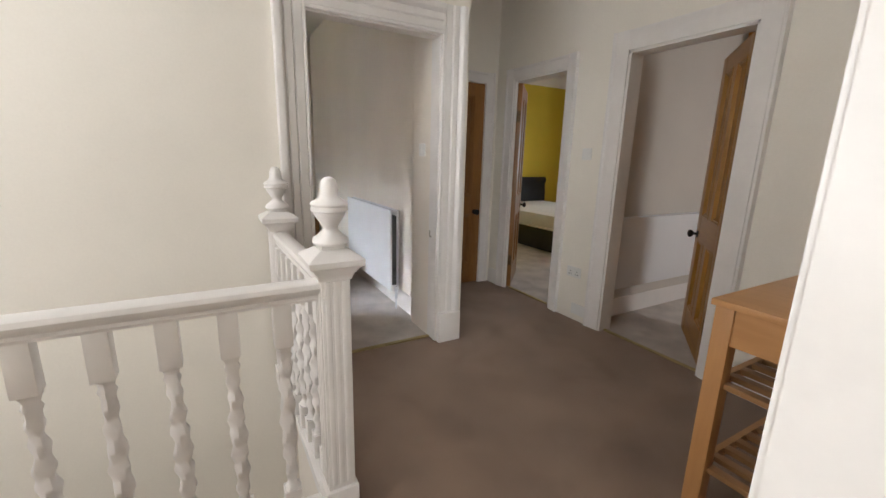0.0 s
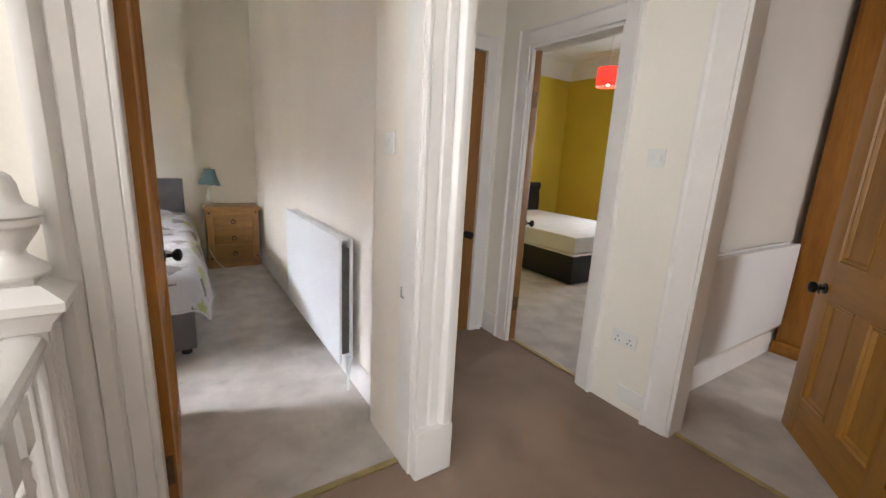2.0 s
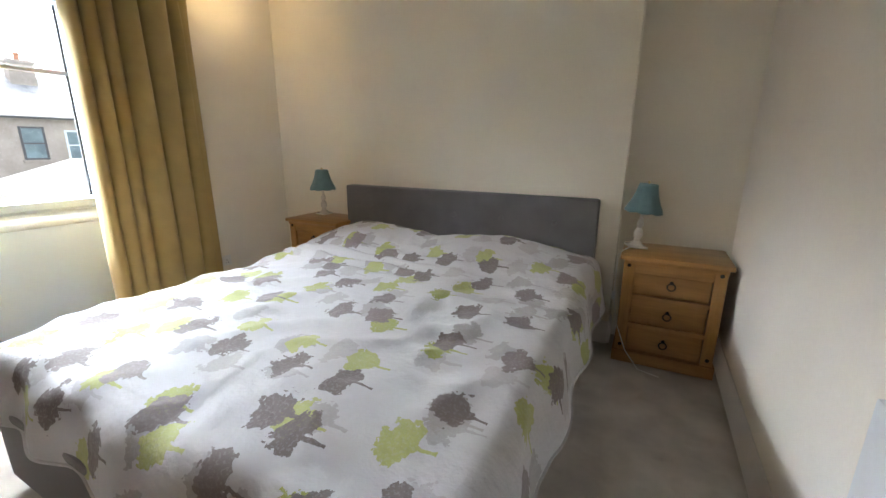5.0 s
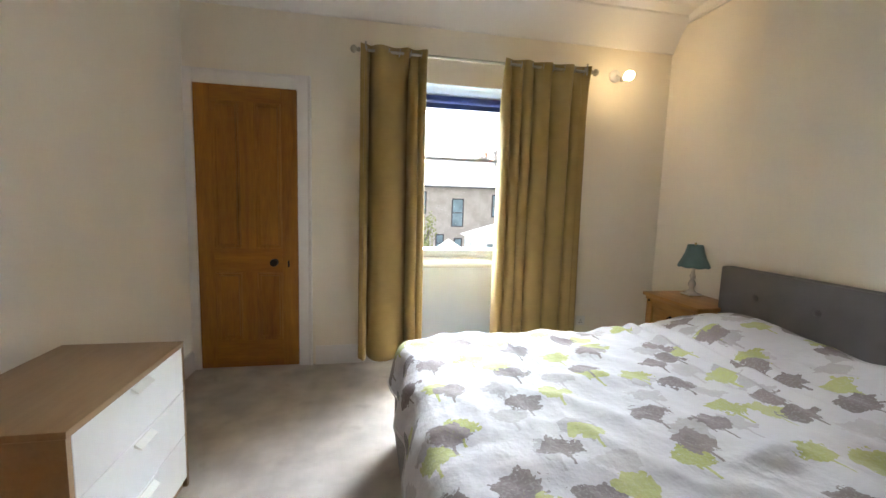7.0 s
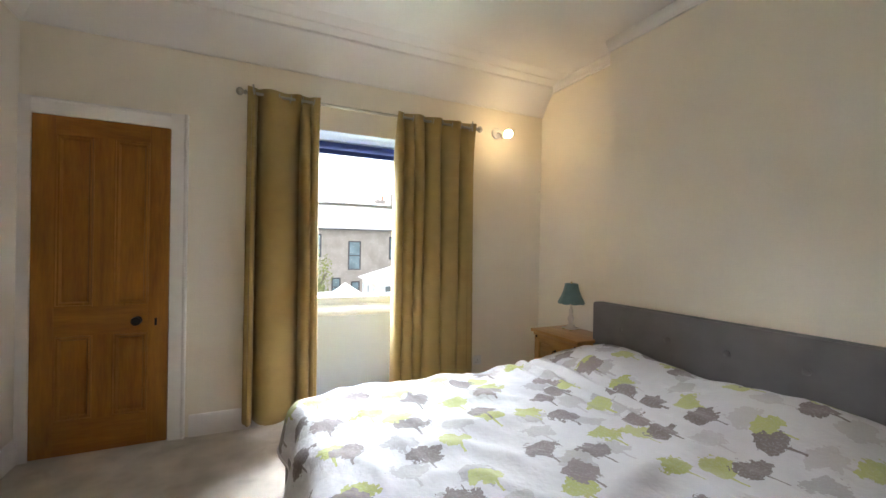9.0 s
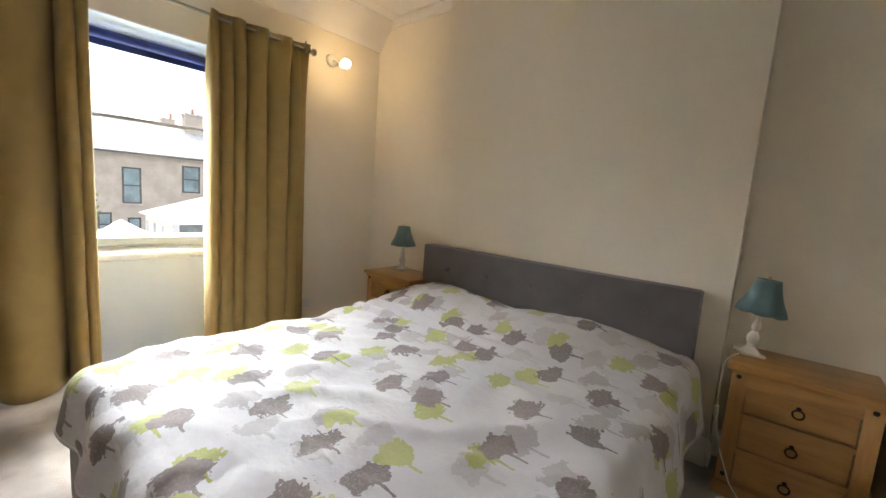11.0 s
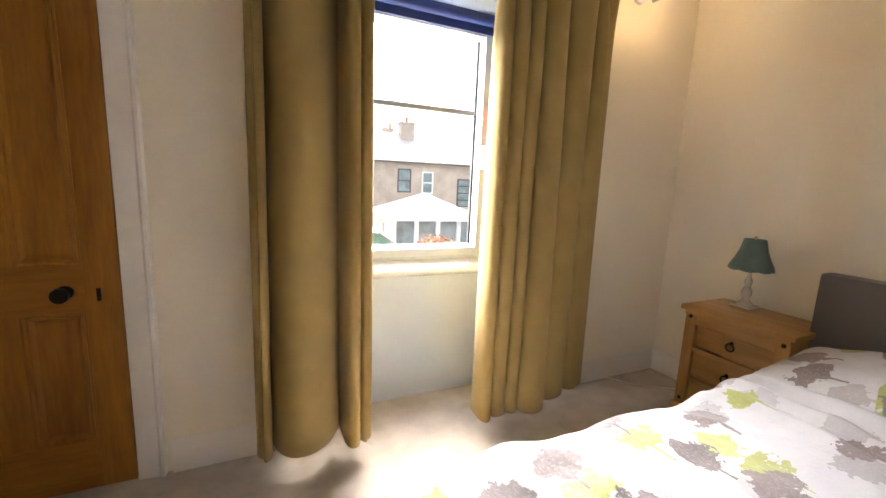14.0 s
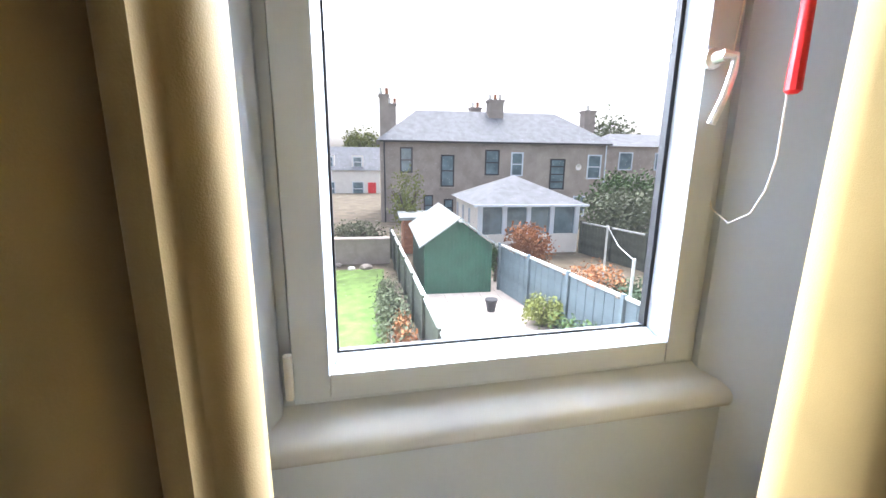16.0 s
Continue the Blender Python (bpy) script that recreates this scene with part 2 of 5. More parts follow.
STONE = shader("brown_sandstone", (0.31, 0.27, 0.24), 0.9, vary=0.14, scale=1.4, bump=0.6, bump_scale=7)
RENDERED = shader("grey_brown_harling", (0.34, 0.300, 0.262), 0.9, vary=0.15, scale=1.2, bump=0.5, bump_scale=20)
SLATE = shader("grey_slate", (0.17, 0.18, 0.20), 0.85, vary=0.18, scale=2.2, bump=0.6, bump_scale=9)
PALE_WALL = shader("white_render", (0.75, 0.74, 0.70), 0.8, vary=0.06, scale=1.5, bump=0.2, bump_scale=20)
# Reflected sky is put into the far panes' blue-grey base.
SKY_PANE = shader("sky_grey_pane", (0.13, 0.19, 0.22), 0.08, vary=0.3, scale=1.5)
GREEN_PAINT = shader("dark_green_boards", (0.014, 0.075, 0.045), 0.55, vary=0.15, scale=2, bump=0.3, bump_scale=15)
FELT = shader("grey_roof_felt", (0.34, 0.37, 0.36), 0.85, vary=0.12, scale=2, bump=0.4, bump_scale=40)
FENCE_WOOD = shader("weathered_fence", (0.075, 0.085, 0.065), 0.85, vary=0.3, scale=3, bump=0.4, bump_scale=25)
FENCE_BLUE = shader("blue_grey_fence", (0.12, 0.16, 0.18), 0.75, vary=0.2, scale=2, bump=0.3, bump_scale=20)
RAIL_GREY = shader("pale_grey_rail", (0.48, 0.50, 0.48), 0.7, vary=0.1, scale=5)
GRASS = shader("garden_grass", (0.10, 0.17, 0.035), 0.95, vary=0.35, scale=2.5, bump=0.8, bump_scale=60)
EARTH = shader("garden_soil", (0.13, 0.105, 0.07), 0.95, vary=0.35, scale=1.2, bump=0.8, bump_scale=30)
PAVING = shader("pinkish_paving", (0.42, 0.35, 0.30), 0.85, vary=0.12, scale=2, bump=0.4, bump_scale=40)
LEAF = [shader("leaf_" + n, c, 0.7, vary=0.35, scale=3) for n, c in
        (("green", (0.055, 0.105, 0.02)), ("yellow_green", (0.16, 0.18, 0.03)), ("dark", (0.035, 0.065, 0.022)), ("rust", (0.34, 0.14, 0.05)), ("grey_green", (0.12, 0.14, 0.075)))]
BARK = shader("bark", (0.09, 0.07, 0.05), 0.9, vary=0.3, scale=8, bump=0.6, bump_scale=40)
TERRACOTTA = shader("terracotta", (0.38, 0.16, 0.08), 0.8, vary=0.2, scale=6)


def duvet_material():
    """White cotton printed with trees in grey, taupe and lime: a crown and a trunk for each cell."""
    m = bpy.data.materials.new("tree_print_cotton")
    m.use_nodes = True
    t = m.node_tree
    b = t.nodes["Principled BSDF"]
    b.inputs["Roughness"].default_value, b.inputs["Sheen Weight"].default_value = 0.85, 0.2
    uv = t.nodes.new("ShaderNodeUVMap")

    def op(kind, a, c=None, d=None):
        n = t.nodes.new("ShaderNodeMath")
        n.operation = kind
        for k, v in enumerate((a, c, d)):
            if v is None:
                continue
            if isinstance(v, (int, float)):
                n.inputs[k].default_value = v
            else:
                t.links.new(v, n.inputs[k])
        return n.outputs[0]

    def layer(offset, cells, threshold):
        mp = t.nodes.new("ShaderNodeMapping")
        mp.inputs["Location"].default_value = (*offset, 0)
        t.links.new(uv.outputs[0], mp.inputs["Vector"])
        vo = t.nodes.new("ShaderNodeTexVoronoi")
        vo.voronoi_dimensions = "2D"
        vo.inputs["Scale"].default_value, vo.inputs["Randomness"].default_value = cells, 0.8
        t.links.new(mp.outputs[0], vo.inputs["Vector"])
        away = t.nodes.new("ShaderNodeVectorMath")
        away.operation = "SUBTRACT"
        t.links.new(mp.outputs[0], away.inputs[0])
        t.links.new(vo.outputs["Position"], away.inputs[1])
        sep = t.nodes.new("ShaderNodeSeparateXYZ")
        t.links.new(away.outputs[0], sep.inputs[0])
        # the tree's own axes: up is -x of the cloth
        up, side = op("MULTIPLY", sep.outputs[0], -1.0), sep.outputs[1]
        no, lobe = t.nodes.new("ShaderNodeTexNoise"), t.nodes.new("ShaderNodeTexNoise")
        for n, size, detail in ((no, 70, 2), (lobe, 19, 1)):
            n.noise_dimensions = "2D"
            n.inputs["Scale"].default_value, n.inputs["Detail"].default_value = size, detail
            t.links.new(mp.outputs[0], n.inputs["Vector"])
        rough = op("ADD", op("MULTIPLY", op("SUBTRACT", no.outputs["Fac"], 0.5), 0.045), op("MULTIPLY", op("SUBTRACT", lobe.outputs["Fac"], 0.5), 0.085))
        du, ds = op("MULTIPLY", op("SUBTRACT", up, 0.016), 1.32), side
        r = op("ADD", op("SQRT", op("ADD", op("MULTIPLY", du, du), op("MULTIPLY", ds, ds))), rough)
        crown = op("LESS_THAN", r, threshold)
        width = op("MULTIPLY_ADD", op("ABSOLUTE", op("ADD", up, 0.075)), 0.05, 0.0045)
        trunk = op("MULTIPLY", op("LESS_THAN", op("ABSOLUTE", op("ADD", side, op("MULTIPLY", rough, 0.15))), width),
                   op("MULTIPLY", op("LESS_THAN", up, 0.0), op("GREATER_THAN", up, -0.090)))
        fine = t.nodes.new("ShaderNodeTexNoise")
        fine.noise_dimensions = "2D"
        fine.inputs["Scale"].default_value, fine.inputs["Detail"].default_value = 110, 2
        t.links.new(mp.outputs[0], fine.inputs["Vector"])
        solid = op("MULTIPLY_ADD", op("GREATER_THAN", fine.outputs["Fac"], 0.42), 0.16, 0.84)
        mask = op("MULTIPLY", op("MAXIMUM", crown, trunk), solid)
        pick = t.nodes.new("ShaderNodeSeparateColor")
        t.links.new(vo.outputs["Color"], pick.inputs[0])
        return mask, pick.outputs[0]

    def over(below, mask, colour):
        mix = t.nodes.new("ShaderNodeMix")
        mix.data_type = "RGBA"
        t.links.new(mask, mix.inputs[0])
        for k, v in ((6, below), (7, colour)):
            if isinstance(v, tuple):
                mix.inputs[k].default_value = v
            else:
                t.links.new(v, mix.inputs[k])
        return mix.outputs[2]

    def palette(value, stops):
        r = t.nodes.new("ShaderNodeValToRGB")
        r.color_ramp.interpolation = "CONSTANT"
        e = r.color_ramp.elements
        e[0].position, e[0].color = 0, (*stops[0][1], 1)
        e[1].position, e[1].color = stops[1][0], (*stops[1][1], 1)
        for at, c in stops[2:]:
            e.new(at).color = (*c, 1)
        t.links.new(value, r.inputs[0])
        return r.outputs[0]

    pale, p1 = layer((0.07, 0.11), 3.7, 0.068)
    lime, p2 = layer((3.31, 1.77), 3.5, 0.066)
    dark, p3 = layer((7.83, 5.29), 3.6, 0.070)
    base = over((0.50, 0.485, 0.50, 1), pale, palette(p1, [(0, (0.38, 0.355, 0.36)), (0.5, (0.42, 0.395, 0.40)), (0.8, (0.35, 0.325, 0.33))]))
    base = over(base, lime, palette(p2, [(0, (0.335, 0.345, 0.10)), (0.4, (0.38, 0.39, 0.14)), (0.8, (0.36, 0.33, 0.325))]))
    base = over(base, dark, palette(p3, [(0, (0.165, 0.132, 0.128)), (0.45, (0.205, 0.165, 0.158)), (0.85, (0.185, 0.15, 0.145))]))
    t.links.new(base, b.inputs["Base Color"])
    weave = t.nodes.new("ShaderNodeTexNoise")
    weave.inputs["Scale"].default_value = 14
    weave.inputs["Detail"].default_value = 5
    t.links.new(uv.outputs[0], weave.inputs["Vector"])
    bp = t.nodes.new("ShaderNodeBump")
    bp.inputs["Strength"].default_value, bp.inputs["Distance"].default_value = 0.55, 0.02
    t.links.new(weave.outputs["Fac"], bp.inputs["Height"])
    t.links.new(bp.outputs[0], b.inputs["Normal"])
    return m


DUVET = duvet_material()
HEM = shader("plain_cotton", (0.53, 0.51, 0.52), 0.85, vary=0.06, scale=12, bump=0.2, bump_scale=300, sheen=0.2)


def thin_cloth(m, share):
    """Lets some light through a cloth."""
    t = m.node_tree
    b, o = t.nodes["Principled BSDF"], t.nodes["Material Output"]
    mix, tr = t.nodes.new("ShaderNodeMixShader"), t.nodes.new("ShaderNodeBsdfTranslucent")
    mix.inputs[0].default_value = share
    t.links.new(b.inputs["Base Color"].links[0].from_socket, tr.inputs["Color"])
    t.links.new(b.outputs[0], mix.inputs[1])
    t.links.new(tr.outputs[0], mix.inputs[2])
    t.links.new(mix.outputs[0], o.inputs["Surface"])


thin_cloth(CURTAIN, 0.10)


# ---- builders ----
def box(bm, x0, x1, y0, y1, z0, z1, bevel=0.0):
    vs = bmesh.ops.create_cube(bm, size=1, matrix=Matrix.LocRotScale(((x0 + x1) / 2, (y0 + y1) / 2, (z0 + z1) / 2), None, (abs(x1 - x0), abs(y1 - y0), abs(z1 - z0))))["verts"]
    if bevel:
        es = list({e for v in vs for e in v.link_edges})
        bmesh.ops.bevel(bm, geom=es, offset=bevel, segments=2, affect="EDGES", profile=0.6)
    return bm


def boxes(*rows, bevel=0.0):
    bm = bmesh.new()
    for r in rows:
        box(bm, *r, bevel=bevel)
    return bm


def lathe(bm, profile, centre=(0, 0, 0), steps=16, axis="Z"):
    """Turns (radius, height) pairs round an axis."""
    rings = []
    for r, h in profile:
        ring = []
        for k in range(steps):
            a = 2 * math.pi * k / steps
            u, v = r * math.cos(a), r * math.sin(a)
            p = {"Z": (u, v, h), "Y": (u, h, v), "X": (h, u, v)}[axis]
            ring.append(bm.verts.new(Vector(centre) + Vector(p)))
        rings.append(ring)
    for a, b in zip(rings, rings[1:]):
        for k in range(steps):
            bm.faces.new((a[k], a[(k + 1) % steps], b[(k + 1) % steps], b[k]))
    bm.faces.new(rings[0][::-1])
    bm.faces.new(rings[-1])
    bmesh.ops.recalc_face_normals(bm, faces=bm.faces)
    return bm


def turned(*args, **kw):
    return lathe(bmesh.new(), *args, **kw)


def strip(profile, a, b, out, up=(0, 0, 1)):
    """A moulding: its profile, (out, up) pairs, drawn from a to b."""
    bm = bmesh.new()
    o, u = Vector(out), Vector(up)
    ends = [[bm.verts.new(Vector(p) + o * q + u * h) for q, h in profile] for p in (a, b)]
    n = len(profile)
    for k in range(n):
        bm.faces.new((ends[0][k], ends[0][(k + 1) % n], ends[1][(k + 1) % n], ends[1][k]))
    bm.faces.new(ends[0][::-1])
    bm.faces.new(ends[1])
    bmesh.ops.recalc_face_normals(bm, faces=bm.faces)
    return bm


def tube(bm, points, radius, steps=8):
    rings = []
    for i, p in enumerate(points):
        p = Vector(p)
        d = (Vector(points[min(i + 1, len(points) - 1)]) - Vector(points[max(i - 1, 0)])).normalized()
        s = d.orthogonal().normalized() if not rings else (last - d * last.dot(d)).normalized()
        last = s
        w = d.cross(s)
        rings.append([bm.verts.new(p + radius * (s * math.cos(2 * math.pi * k / steps) + w * math.sin(2 * math.pi * k / steps))) for k in range(steps)])
    for a, b in zip(rings, rings[1:]):
        for k in range(steps):
            bm.faces.new((a[k], a[(k + 1) % steps], b[(k + 1) % steps], b[k]))
    bm.faces.new(rings[0][::-1])
    bm.faces.new(rings[-1])
    return bm


def joined(*meshes):
    out = bmesh.new()
    for m in meshes:
        me = bpy.data.meshes.new("piece")
        m.to_mesh(me)
        m.free()
        out.from_mesh(me)
        bpy.data.meshes.remove(me)
    return out


def mesh_of(name, bm, material, smooth=None):
    me = bpy.data.meshes.new(name)
    bm.to_mesh(me)
    bm.free()
    me.materials.append(material)
    if smooth:
        me.shade_smooth()
        me.set_sharp_from_angle(angle=radians(smooth))
    return me


def part(name, bm, material, parent, label="", smooth=35):
    ob = new(name, mesh_of(name, bm, material, smooth))
    ob.parent = parent
    if label:
        tagged(ob, label)
    return ob


def thing(name, label, category, m=None, group="", kind=""):
    ob = new(name)
    ob.empty_display_size = 0.1
    if m is not None:
        ob.matrix_world = m
    return tagged(ob, label, category, group, kind)


def structure(name, bm, material, label, category, smooth=None):
    return tagged(new(name, mesh_of(name, bm, material, smooth)), label, category, kind="structure")


def single(name, bm, material, label, category, m=None, smooth=35, group="", kind=""):
    ob = new(name, mesh_of(name, bm, material, smooth))
    if m is not None:
        ob.matrix_world = m
    return tagged(ob, label, category, group, kind)


H = 2.92           # ceilings
RX = 0.06          # the bedroom's radiator wall
WX = -3.58         # the bedroom's window wall
NY = 3.99          # the bedroom's headboard wall, in the alcoves
SY = 0.11          # the bedroom's door wall
EX = 1.24          # the landing's wall of doors

# ---- floors and ceilings ----
structure("floor_landing", boxes((-0.99, 1.30, -5.2, 0.11, -0.25, 0), (0.15, 1.30, 0.11, 1.2, -0.25, 0), (-3.7, -0.99, -5.2, -1.1, -0.25, 0)), BROWN_CARPET, "brown short-pile landing carpet", "carpet")
structure("floor_bedroom", boxes((WX - 0.02, RX + 0.02, 0.113, NY + 0.02, -0.25, 0.002), (WX - 0.24, WX - 0.02, 1.54, 2.96, -0.25, 0.002)), GREY_CARPET, "worn grey-beige bedroom carpet with stains", "carpet")
structure("floor_front_room", boxes((1.303, 5.2, -0.10, 3.9, -0.25, 0.001)), GREY_CARPET, "pale grey carpet in the yellow room", "carpet")
structure("floor_side_room", boxes((1.303, 3.8, -3.3, -0.104, -0.25, 0.002)), GREY_CARPET, "pale grey carpet in the side room", "carpet")
structure("ceiling_bedroom", boxes((WX - 0.4, RX + 0.02, 0.04, NY + 0.1, H, H + 0.15)), CEILING, "white plaster bedroom ceiling", "ceiling")
structure("ceiling_landing", boxes((-3.8, EX + 0.06, -5.3, 0.04, H + 0.004, H + 0.15), (0.06, EX + 0.06, 0.04, 1.3, H + 0.004, H + 0.15)), CEILING, "white landing ceiling", "ceiling")
structure("ceiling_front_room", boxes((EX + 0.06, 5.3, -0.1, 4.0, H, H + 0.15)), CEILING, "white ceiling of the yellow room", "ceiling")
structure("ceiling_side_room", boxes((EX + 0.06, 3.9, -3.4, -0.104, H, H + 0.15)), CEILING, "white ceiling of the side room", "ceiling")

# Frame made up round the fill lamp; the ceiling has no opening.
surround = thing("window_roof_light", "white frame added round the unseen ceiling fill lamp", "roof light", kind="structure")
part("window_frame", boxes((-2.82, -2.76, -1.1, -0.1, H - 0.05, H + 0.003), (-1.24, -1.18, -1.1, -0.1, H - 0.05, H + 0.003), (-2.76, -1.24, -1.1, -1.05, H - 0.05, H + 0.003), (-2.76, -1.24, -0.15, -0.1, H - 0.05, H + 0.003)), UPVC, surround)

# ---- walls ----
# the wall between landing and bedroom, with its doorway, on over the stairs
structure("wall_bedroom_door", boxes((-3.9, -0.83, 0.02, SY, -2.7, H), (-0.83, 0.0, 0.02, SY, 2.05, H), (0.0, 0.205, 0.02, SY, 0, H)), PALE_IVORY, "pale ivory painted wall round the bedroom door", "wall")
# between bedroom and passage, thicker by the door
bm = bmesh.new()
plan = [(-0.005, SY), (-0.005, 0.40), (0.0, 0.43), (0.02, 0.455), (RX - 0.005, 0.475), (RX, 0.50), (RX, NY), (0.205, NY), (0.205, SY)]
low, high = [[bm.verts.new((x, y, z)) for x, y in plan] for z in (0, H)]
for k in range(len(plan)):
    j = (k + 1) % len(plan)
    bm.faces.new((low[k], low[j], high[j], high[k]))
bm.faces.new(high)
bmesh.ops.recalc_face_normals(bm, faces=bm.faces)
structure("wall_radiator", bm, IVORY, "ivory painted wall behind the radiator", "wall", smooth=40)
structure("wall_headboard", boxes((WX - 0.3, 0.205, NY, NY + 0.2, 0, H), (-2.57, -0.56, 3.82, NY - 0.002, 0, H)), CREAM, "cream wall with a shallow chimney breast", "wall")
structure("wall_window", boxes((WX - 0.36, WX, SY, 0.15, 0, H), (WX - 0.36, WX, 0.90, 1.54, 0, H), (WX - 0.36, WX, 2.96, NY, 0, H), (WX - 0.36, WX, 0.15, 0.90, 2.12, H), (WX - 0.36, WX, 1.54, 2.96, 2.245, H)), CREAM, "cream painted window wall", "wall")
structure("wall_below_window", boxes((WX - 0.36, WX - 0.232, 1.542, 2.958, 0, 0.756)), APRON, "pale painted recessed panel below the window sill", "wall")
structure("wall_closet_back", boxes((WX - 0.36, WX - 0.30, 0.15, 0.90, 0, 2.12)), CREAM, "plain wall behind the closet door", "wall")
# the landing's wall of doors
structure("wall_doors", boxes((EX, EX + 0.03, 0.83, 1.2, 0, H), (EX, EX + 0.12, 0.155, 0.83, 2.03, H), (EX, EX + 0.12, -0.39, 0.155, 0, H), (EX, EX + 0.12, -1.17, -0.39, 2.05, H), (EX, EX + 0.12, -2.3, -1.17, 0, H)), PALE_IVORY, "pale ivory painted landing wall with two doorways", "wall")
structure("wall_passage_end", boxes((0.205, 0.42, 1.1, 1.2, 0, H), (0.42, 1.10, 1.1, 1.2, 2.02, H), (1.10, EX, 1.1, 1.2, 0, H)), PALE_IVORY, "pale ivory wall at the end of the passage", "wall")
structure("wall_cupboard_back", boxes((0.205, EX, 1.2, 1.25, 0, H)), CREAM, "plain wall behind the passage door", "wall")
structure("wall_landing_south", boxes((-0.66, EX, -2.32, -2.18, 0, H), (-1.62, -0.66, -2.32, -2.18, 2.06, H), (-3.7, -1.62, -2.32, -2.18, 0, H)), PALE_IVORY, "pale ivory landing wall with a white-framed doorway", "wall")
structure("wall_stair_west", boxes((-3.9, -3.7, -5.2, 0.02, -2.7, H)), IVORY, "ivory wall at the end of the stairwell", "wall")
structure("wall_stair_south", boxes((-3.7, -0.992, -1.10, -0.99, -2.7, -0.254)), IVORY, "ivory wall under the landing", "wall")
structure("wall_stair_east", boxes((-0.988, -0.90, -1.10, 0.018, -2.7, -0.254)), IVORY, "ivory wall below the landing edge", "wall")
structure("floor_stair_foot", boxes((-3.9, -0.9, -1.1, 0.02, -2.85, -2.702)), BROWN_CARPET, "brown carpet at the foot of the stairs", "carpet")
structure("wall_study", boxes((-3.7, -3.6, -5.2, -2.3, 0, H), (-3.7, 1.3, -5.3, -5.2, 0, H), (1.24, 1.36, -5.2, -2.3, 0, H)), IVORY, "plain ivory walls of the room behind", "wall")
# the yellow room and the side room
structure("wall_front_room", boxes((EX + 0.125, 5.0, 3.75, 3.9, 0, H), (4.95, 5.15, 2.45, 3.75, 0, H), (4.95, 5.15, -0.1, 1.05, 0, H), (4.95, 5.15, 1.05, 2.45, 2.3, H), (4.95, 5.15, 1.05, 2.45, 0, 0.75), (EX + 0.0, EX + 0.12, 1.205, 3.9, 0, H)), YELLOW, "mustard yellow painted walls", "wall")
# Cream wall in a dim room: the shade is put into a greyer base.
structure("wall_between_rooms", boxes((EX + 0.125, 5.0, -0.22, -0.102, 0, H)), shader("shaded_cream_emulsion", (0.62, 0.58, 0.53), 0.8, vary=0.03, scale=1.5, bump=0.1, bump_scale=90), "cream side room wall with its shade in the colour", "wall")
structure("wall_side_room", boxes((3.7, 3.85, -3.3, -0.22, 0, H), (EX + 0.125, 3.85, -3.4, -3.3, 0, H)), CREAM, "cream walls of the side room", "wall")

# ---- mouldings ----
SKIRT = [(0, 0), (0.018, 0), (0.018, 0.11), (0.012, 0.125), (0.012, 0.135), (0.004, 0.15), (0, 0.15)]


def skirting(a, b, out, label="white painted skirting board"):
    structure("baseboard", strip(SKIRT, (*a, 0.003), (*b, 0.003), (*out, 0)), GLOSS, label, "skirting board", smooth=30)


skirting((RX, 0.51), (RX, NY), (-1, 0))
skirting((-0.56 + 0.02, NY), (RX - 0.02, NY), (0, -1))
skirting((-0.56, 3.82), (-0.56, NY - 0.02), (1, 0))
skirting((-2.57, 3.82), (-0.56, 3.82), (0, -1))
skirting((WX, NY), (-2.57, NY), (0, -1))
skirting((WX, 1.0), (WX, 1.54), (1, 0))
skirting((WX, 2.96), (WX, NY - 0.02), (1, 0))
skirting((WX + 0.02, SY), (-0.97, SY), (0, 1))
skirting((EX, -2.13), (EX, -1.33), (-1, 0))
skirting((EX, 0.935), (EX, 1.08), (-1, 0))
skirting((-0.54, -2.18), (EX - 0.02, -2.18), (0, 1))
skirting((EX + 0.14, -0.22), (3.7, -0.22), (0, -1))
skirting((0.23, 1.1), (0.31, 1.1), (0, -1))

# cornices
WIDE = [(0, 0), (0.02, 0), (0.024, 0.02), (0.05, 0.062), (0.09, 0.122), (0.14, 0.178), (0.20, 0.222), (0.205, 0.238), (0.30, 0.252), (0.304, 0.258), (0.335, 0.258), (0.34, 0.254), (0.42, 0.264), (0.43, 0.269), (0, 0.269)]
THIN = [(0, 0), (0.018, 0.0), (0.022, 0.02), (0.04, 0.035), (0.05, 0.06), (0.05, 0.075), (0, 0.075)]
structure("trim_cornice_window", strip(WIDE, (WX, SY, H - 0.27), (WX, NY, H - 0.27), (1, 0, 0)), CEILING, "white moulded plaster cornice", "cornice", smooth=30)
structure("trim_cornice_south", strip(WIDE, (WX, SY, H - 0.272), (RX, SY, H - 0.272), (0, 1, 0)), CEILING, "white moulded plaster cornice", "cornice", smooth=30)
structure("trim_cornice_breast", strip(THIN, (-2.57, 3.82, H - 0.078), (-0.56, 3.82, H - 0.078), (0, -1, 0)), CEILING, "thin white cornice over the chimney breast", "cornice", smooth=30)
structure("trim_cornice_alcove_left", strip(THIN, (WX, NY, H - 0.078), (-2.57, NY, H - 0.078), (0, -1, 0)), CEILING, "thin white cornice in the alcove", "cornice", smooth=30)
structure("trim_cornice_alcove_right", strip(THIN, (-0.56, NY, H - 0.078), (RX, NY, H - 0.078), (0, -1, 0)), CEILING, "thin white cornice in the alcove", "cornice", smooth=30)
